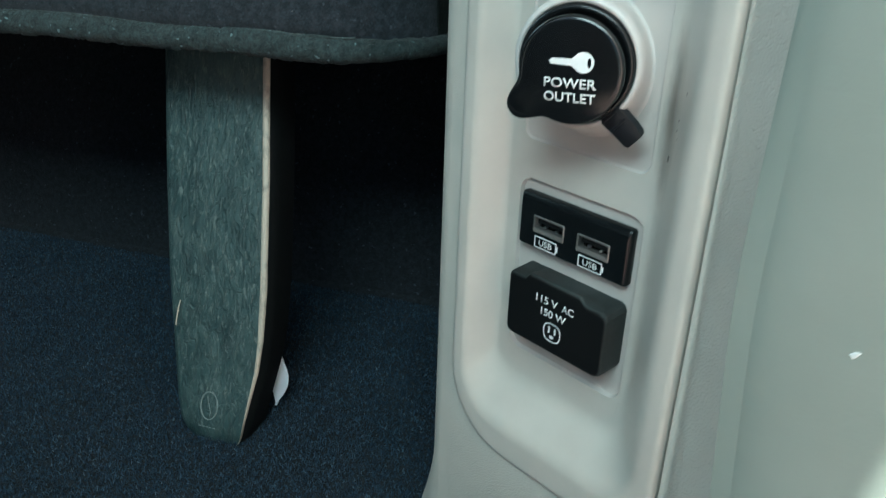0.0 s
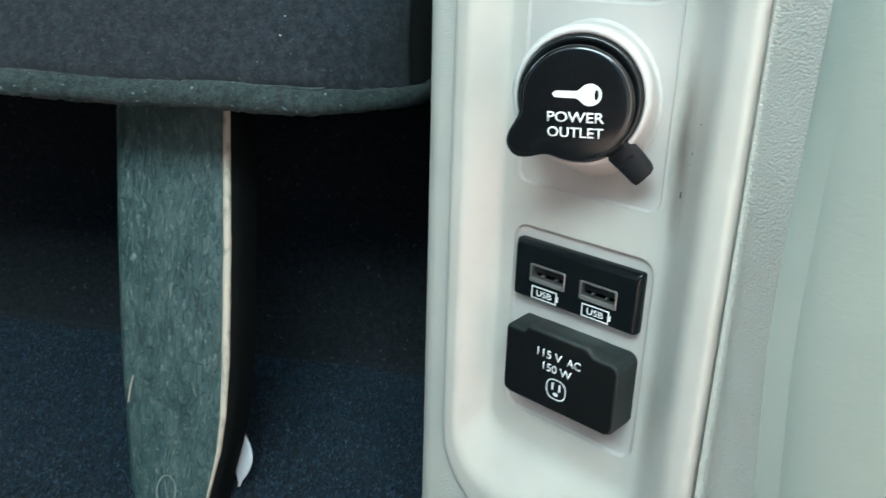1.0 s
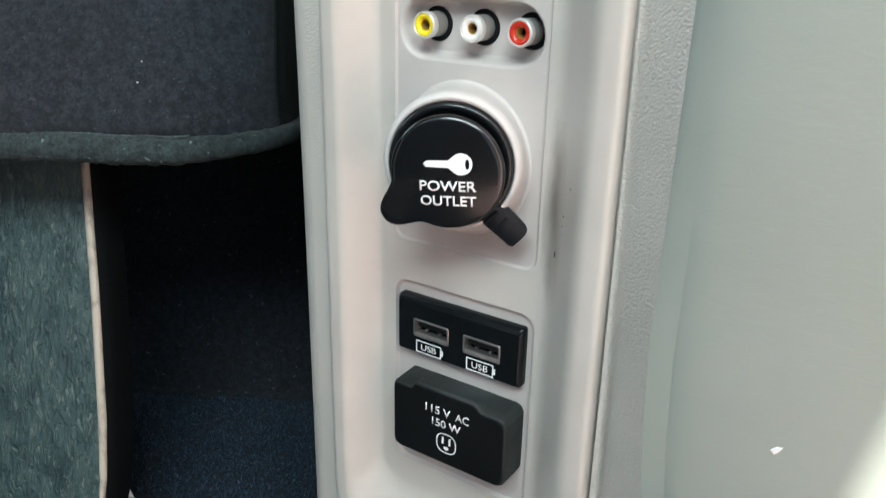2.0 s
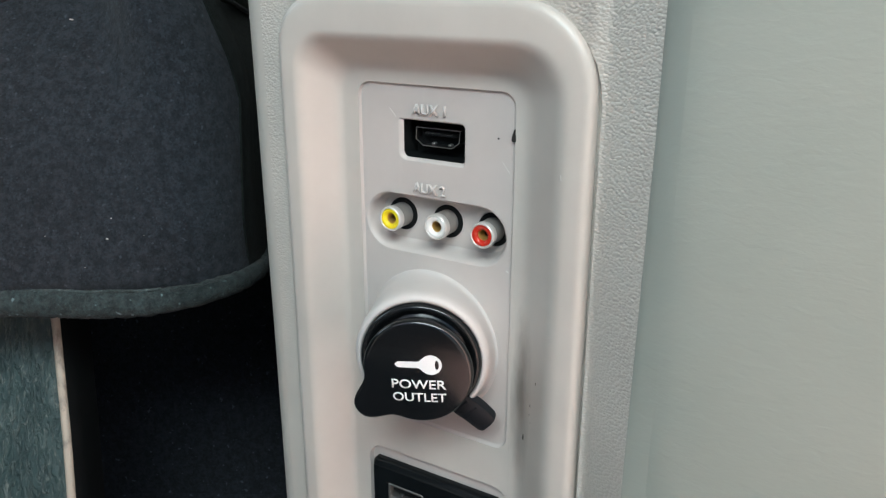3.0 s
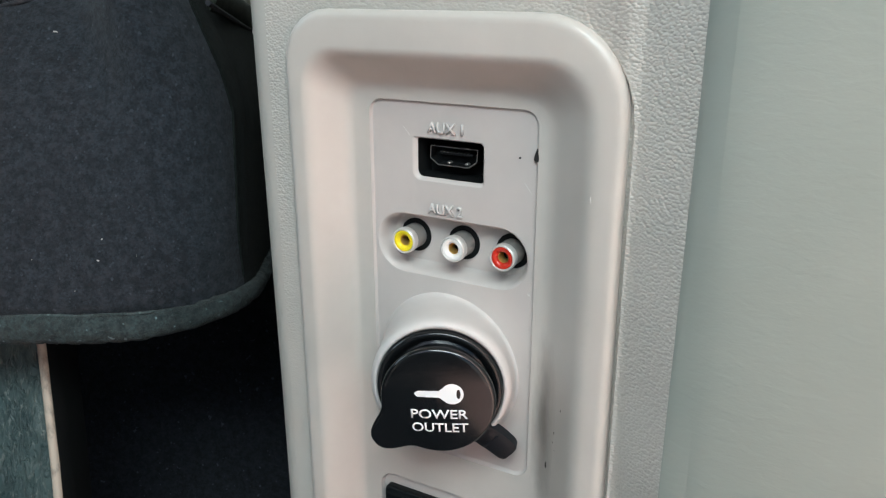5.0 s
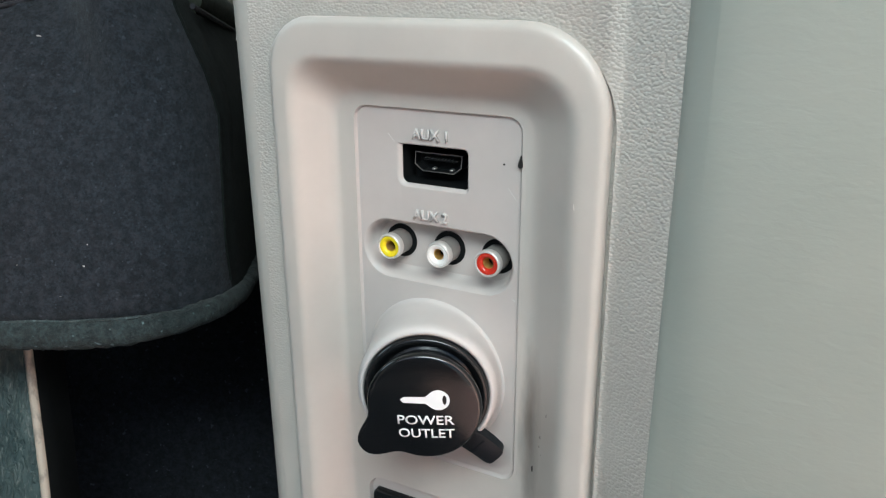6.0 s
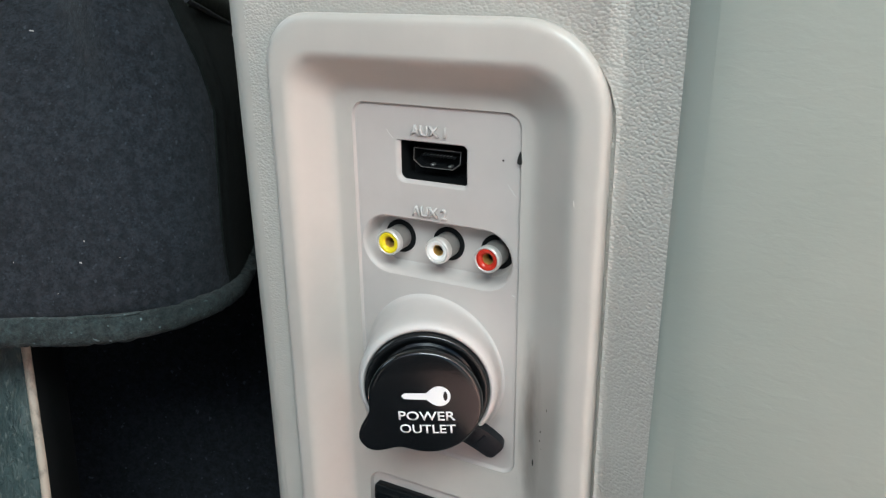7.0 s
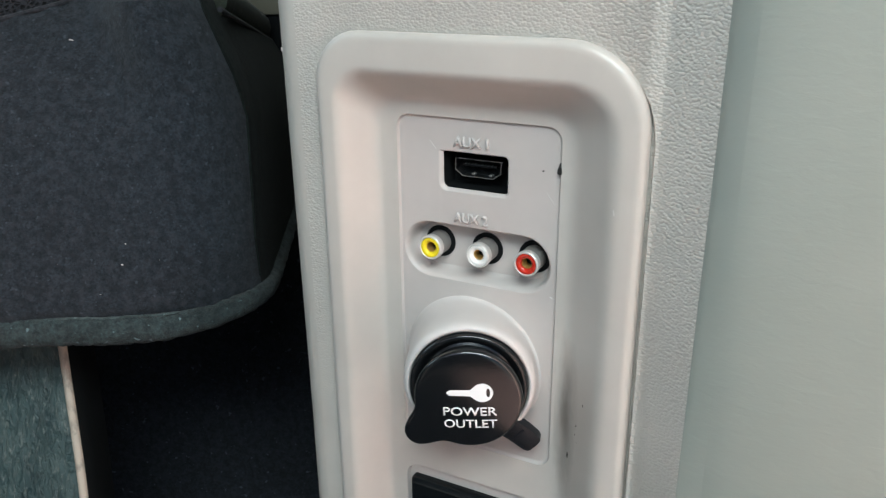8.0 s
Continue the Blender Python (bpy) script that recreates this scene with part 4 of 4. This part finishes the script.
    # leg with its plastic cover
    edges = ((-92, -228.5, -166.0), (-162, -220.0, -158.2), (-215, -212.5, -153.4), (-240, -207.5, -152.6), (-256, -204.5, -153.5), (-275, -201.0, -157.0), (-283, -198.8, -158.4), (-288, -197.0, -159.0), (-292, -195.0, -160.0), (-295.5, -192.5, -161.5), (-298, -189.0, -164.0), (-299.5, -184.5, -167.5))

    def depth(z):
        return -118 + 0.36 * (-103 - z) - 3.5 * max(0.0, (-286 - z) / 11) ** 2.0

    def strip(z):
        return 3.7 if z > -225 else max(0.5, 3.7 + (z + 225) * 0.05)

    bm = bmesh.new()
    rings = []
    for z, l, r in edges:
        d, w = depth(z), strip(z)
        rings.append([at_seat(l - 1.5, d - 26, z), at_seat(l - 0.8, d - 6, z), at_seat(l + 0.8, d - 2.2, z), at_seat(l + 4, d - 0.4, z), at_seat((l + r) / 2, d + 0.6, z), at_seat(r - 2.2 - w, d, z), at_seat(r - w, d - 0.5, z), at_seat(r - w, d - 8, z), at_seat(r - w - 0.2, d - 26, z)])
    loft(bm, rings, True, True, True)
    leg = part("leg_cover", bm, leg_plastic, seat, "wrinkled dark plastic leg cover tapering to the carpet", angle=50)
    bm = bmesh.new()
    rings = []
    for z, l, r in edges:
        d, w = depth(z), strip(z)
        rings.append([at_seat(r - w + 0.1, d - 2, z), at_seat(r - w + 0.1, d - 0.3, z), at_seat(r - w * 0.8, d + 0.25, z), at_seat(r - w * 0.5, d + 0.45, z), at_seat(r - w * 0.2, d + 0.1, z), at_seat(r, d - 0.9, z), at_seat(r, d - 2, z)])
    loft(bm, rings, True, True, True)
    part("edge_strip", bm, tan_edge, leg, "worn tan edge strip", angle=60)
    bm = bmesh.new()
    rings = []
    for z, l, r in edges:
        d = depth(z)
        rings.append([at_seat(r - 3.6, d - 1.9, z), at_seat(r - 0.1, d - 1.4, z), at_seat(r + 1.6, d - 4, z), at_seat(r + 3.0, d - 9, z), at_seat(r + 3.2, d - 24, z), at_seat(r - 3.6, d - 25, z)])
    loft(bm, rings, True, True, True)
    part("leg_side", bm, black_deep, leg, "black side of the leg", angle=60)
    # embossed round mark near the foot
    bm = bmesh.new()
    zc, uc = -277.0, -179.5
    path = []
    for i in range(32):
        w = i * math.tau / 32
        z = zc + 7.2 * math.sin(w)
        path.append(at_seat(uc + 5.0 * math.cos(w), depth(z) + 0.35, z))
    tube(bm, path, 0.42, 6, True)
    part("round_mark", bm, leg_rubbed, leg, "embossed oval ring")
    bm = bmesh.new()
    tube(bm, [at_seat(uc - 1.5 + 3 * f, depth(zc + 5 - 9 * f) + 0.45, zc + 5 - 9 * f) for f in (0, 0.25, 0.5, 0.75, 1)], 0.3, 6)
    part("mark_bar", bm, leg_rubbed, leg)
    for i in range(5):
        bm = bmesh.new()
        z = -288.2
        tube(bm, [at_seat(-184.5 + i * 2.1, depth(z) + 0.5, z), at_seat(-183.3 + i * 2.1, depth(z) + 0.5, z + 0.1)], 0.3, 6)
        part("mark_dash", bm, leg_rubbed, leg)
    bm = bmesh.new()
    tube(bm, smooth_path([at_seat(-202.6, depth(-226) + 0.2, -226), at_seat(-203.4, depth(-232) + 0.4, -232), at_seat(-204.0, depth(-239) + 0.2, -239)], 4), 0.35, 6)
    part("scratch", bm, tan_edge, leg, "pale scratch")
    return seat


def belt_buckle():
    buckle = thing("belt_buckle", at_seat(-80, -290, -20), "black belt buckle under an olive tan cover behind the cushion", "buckle")
    bm = bmesh.new()
    rings = []
    for z, w, dd in ((-20, 12, 8), (0, 13, 9), (18.5, 13, 9), (19.5, 11, 7)):
        rings.append([at_seat(-76 + w * math.cos(k), -290 + dd * math.sin(k), z) for k in (i * math.tau / 16 for i in range(16))])
    loft(bm, rings, True, True, True)
    part("housing", bm, black_matt, buckle, angle=50)
    bm = bmesh.new()
    rings = []
    for z, w, dd in ((19.6, 17, 11), (22, 19, 12), (44, 20, 12), (47, 17, 9)):
        rings.append([at_seat(-78 + w * math.cos(k), -290 + dd * math.sin(k), z) for k in (i * math.tau / 16 for i in range(16))])
    loft(bm, rings, True, True, True)
    part("cover", bm, buckle_tan, buckle, "olive tan plastic cover", angle=50)
    return buckle


def bits_of_lint():
    lint = thing("lint", at_seat(-165, -98, -40), "pale lint and threads caught on the seat cloth", "lint", kind="stuff")
    rng = random.Random(4)
    bm = bmesh.new()
    spots = [(-142.8, 21.0, 2.4), (-120.2, -59.8, 0.7), (-118.6, -52.4, 0.6), (-142.3, -87.0, 1.0)]
    spots += [(rng.uniform(-300, -105), rng.uniform(-80, 30), rng.uniform(0.1, 0.3)) for _ in range(22)]
    front = ((-90, -70.6), (-78, -71.4), (-72, -72), (-58, -77), (-34, -87), (-6, -103), (24, -126), (40, -143))
    for u, z, size in spots:
        d = float(np.interp(z, [a for a, b in front], [b for a, b in front]))
        d += 1.2 * math.sin(u * 0.021) + 0.7 * math.sin(u * 0.05 + z * 0.03) if z > -80 else 0.4
        p = at_seat(u, d + 0.4, z)
        q = p + ALONG * size * rng.uniform(0.3, 1.2) + Vector((0, 0, -size * rng.uniform(0.0, 0.8)))
        if size > 2:
            q = p + ALONG * 2.6 + Vector((0, 0, -1.1))
        tube(bm, [p, (p + q) / 2 + Vector((0, 0, size * 0.15)), q], 0.13 if size < 0.5 else 0.26, 5)
    part("fluff", bm, plate_plastic, lint)
    return lint


def scrap():
    piece = thing("plastic_scrap", at_seat(-157, -90, FLOOR), "small white translucent plastic scrap on the carpet", "scrap")
    bm = bmesh.new()
    rings = []
    for i in range(15):
        f = i / 14
        wide = 0.7 + 4.6 * math.sin(math.pi * min(1.0, max(0.0, (f - 0.10) / 0.88))) ** 0.8
        z = FLOOR + 2 + 31 * f
        lean = -93 + 4 * (1 - f)
        c = (-157.5 + 2.5 * math.sin(f * 2.4), lean)
        rings.append([at_seat(c[0] + wide * math.cos(w), c[1] + 1.6 * math.sin(w) + 1.5 * math.cos(w) ** 2, z) for w in (k * math.tau / 14 for k in range(14))])
    loft(bm, rings, True, True, True)
    part("shell", bm, scrap_white, piece, angle=70)
    return piece


# ---- the floor and the rest of the car round it ----
def floor_and_shell():
    floor = thing("floor", (-200, -100, FLOOR), "navy black tufted carpet on the car's floor", "carpet", kind="structure")
    rng = random.Random(7)
    bm = bmesh.new()
    rows = []
    for i in range(190):
        row = []
        for j in range(150):
            u, d = -620 + i * 3.1, -350 + j * 2.64
            h = rng.uniform(0, 0.4) + 1.5 * noise.noise(Vector((u * 0.02, d * 0.02, 0)))
            row.append(at_seat(u, d, FLOOR + h - 0.8))
        rows.append(row)
    loft(bm, rows, closed=False)
    part("backing", bm, carpet_cloth, floor, normals=False)
    gen = np.random.default_rng(3)
    count = 180000
    u, d = gen.uniform(-620, -50, count), gen.uniform(-244, 44, count)
    base = np.stack([u * ALONG.x + d * OUT.x, u * ALONG.y + d * OUT.y, np.full(count, FLOOR)], 1)
    turn, tall = gen.uniform(0, math.tau, count), gen.uniform(1.0, 2.4, count)
    side = np.stack([np.cos(turn), np.sin(turn), np.zeros(count)], 1) * gen.uniform(0.16, 0.34, count)[:, None]
    tip = base + np.stack([gen.normal(0, 0.8, count), gen.normal(0, 0.8, count), tall], 1)
    mid = (base + tip) / 2 + np.stack([gen.normal(0, 0.4, count), gen.normal(0, 0.4, count), tall * 0.15], 1)
    verts = np.stack([base - side, base + side, mid + side * 0.9, mid - side * 0.9, tip], 1).reshape(-1, 3) / 1000
    k = np.arange(count) * 5
    quads = np.stack([k, k + 1, k + 2, k + 3], 1).tolist()
    tris = np.stack([k + 3, k + 2, k + 4], 1).tolist()
    me = bpy.data.meshes.new("pile")
    me.from_pydata(verts.tolist(), [], quads + tris)
    me.materials.append(carpet_yarn)
    pile = tagged(new("pile", me), "short navy black carpet tufts", kind="stuff")
    pile.parent = floor
    pile.matrix_parent_inverse = floor.matrix_world.inverted()
    bm = bmesh.new()
    loft(bm, [[(-1000, -640, FLOOR - 2.5), (1400, -640, FLOOR - 2.5), (1400, 420, FLOOR - 2.5), (-1000, 420, FLOOR - 2.5)], [(-1000, -640, FLOOR - 40), (1400, -640, FLOOR - 40), (1400, 420, FLOOR - 40), (-1000, 420, FLOOR - 40)]], True, True, True)
    part("pan", bm, carpet_cloth, floor, smooth=False)
    # carpeted riser under the seat
    riser = thing("wall_riser", at_seat(-250, -340, FLOOR), "dark carpeted riser under the seat", "riser", kind="structure")
    bm = bmesh.new()
    rows = []
    for i in range(60):
        u = -1000 + i * 17.5
        row = []
        foot = float(np.interp(u, (-470, -170), (-243, -233)))
        for d, z in ((4, FLOOR - 1), (2, FLOOR + 2.5), (-1.5, FLOOR + 4), (-3, FLOOR + 12), (-9, FLOOR + 50), (-22, FLOOR + 110), (-46, FLOOR + 165), (-90, -96)):
            d += foot
            row.append(at_seat(u, d + 2 * noise.noise(Vector((u * 0.03, z * 0.03, 3))), z))
        rows.append(row)
    loft(bm, rows, closed=False)
    part("riser_carpet", bm, carpet_smooth, riser)
    # plain assumed shell: roof, walls, with an open side door behind the camera

    def slab(name, l, r, f, k, t, b, material, label, category):
        bm = bmesh.new()
        loft(bm, [[(l, f, t), (r, f, t), (r, f, b), (l, f, b)], [(l, k, t), (r, k, t), (r, k, b), (l, k, b)]], True, True, True)
        return tagged(part(name, bm, material, None, smooth=False), label, category, kind="structure")

    slab("ceiling", -1000, 1400, -700, 460, 840, 800, headliner, "pale grey cloth headliner", "headliner")
    slab("wall_rear", -1000, 1400, 420, 460, 800, FLOOR, buckle_tan, "plain olive tan trim wall behind the seat", "trim wall")
    # unseen far wall, with an assumed opening for the fill lamp
    bm = bmesh.new()
    outer = [(-1000, -700, 800), (-1000, 460, 800), (-1000, 460, FLOOR), (-1000, -700, FLOOR)]
    gap = [(-1000, -690, 680), (-1000, 50, 680), (-1000, 50, 240), (-1000, -690, 240)]
    rows = []
    for x, loop in ((-1040, gap), (-1040, outer), (-1000, outer), (-1000, gap), (-1040, gap)):
        rows.append([(x, y, z) for _, y, z in loop])
    loft(bm, rows)
    bmesh.ops.remove_doubles(bm, verts=bm.verts, dist=1e-4)
    tagged(part("wall_far", bm, lining, None, smooth=False), "plain dark assumed wall at the far side, opened for the fill lamp", "trim wall", kind="structure")
    slab("wall_end", 1400, 1440, -700, 460, 800, FLOOR, panel_grain, "plain grey trim wall at the near end", "trim wall")
    # unseen slanting blocker, added so its edge cuts the side trim's sun patch
    bm = bmesh.new()
    loft(bm, [[(-1000, y, 800), (-191, y, 800), (-372, y, FLOOR), (-1000, y, FLOOR)] for y in (-700, -650)], True, True, True)
    tagged(part("wall_sun_blocker", bm, lining, None, smooth=False), "unseen dark blocker, added to cut the sun patch", "trim wall", kind="structure")
    # unseen blocker, added to hold back low light from outside
    slab("wall_low_light_blocker", -240, 420, -700, -650, 230, FLOOR, lining, "unseen dark blocker that keeps low light off the seat and carpet", "trim wall")
    slab("door_header", -191, 1400, -700, -650, 800, 780, lining, "plain dark header over the assumed open door", "trim wall")
    # unseen floor reflector for the warm bounce and the cap's brown reflection
    slab("bounce_plate", 160, 1400, -640, -60, FLOOR + 6, FLOOR - 1, bounce_tan, "unseen tan plate, added to bounce warm light upwards", "sill")
    # unseen ground, pale for fill from below and a sheen on the cap
    slab("ground", -60000, 60000, -60000, 60000, -700, -1400, concrete, "unseen ground outside, made pale to bounce light in", "ground")


trim_wall()
side_wall()
outlet_panel()
hdmi_socket()
rca_jack(-4.2, jack_yellow, "yellow jack with a pale metal barrel")
rca_jack(11.3, jack_white, "white jack with a pale metal barrel")
rca_jack(26.2, jack_red, "red jack with a pale metal barrel")
power_outlet()
usb_charger()
ac_cover()
car_seat()
belt_buckle()
bits_of_lint()
scrap()
floor_and_shell()
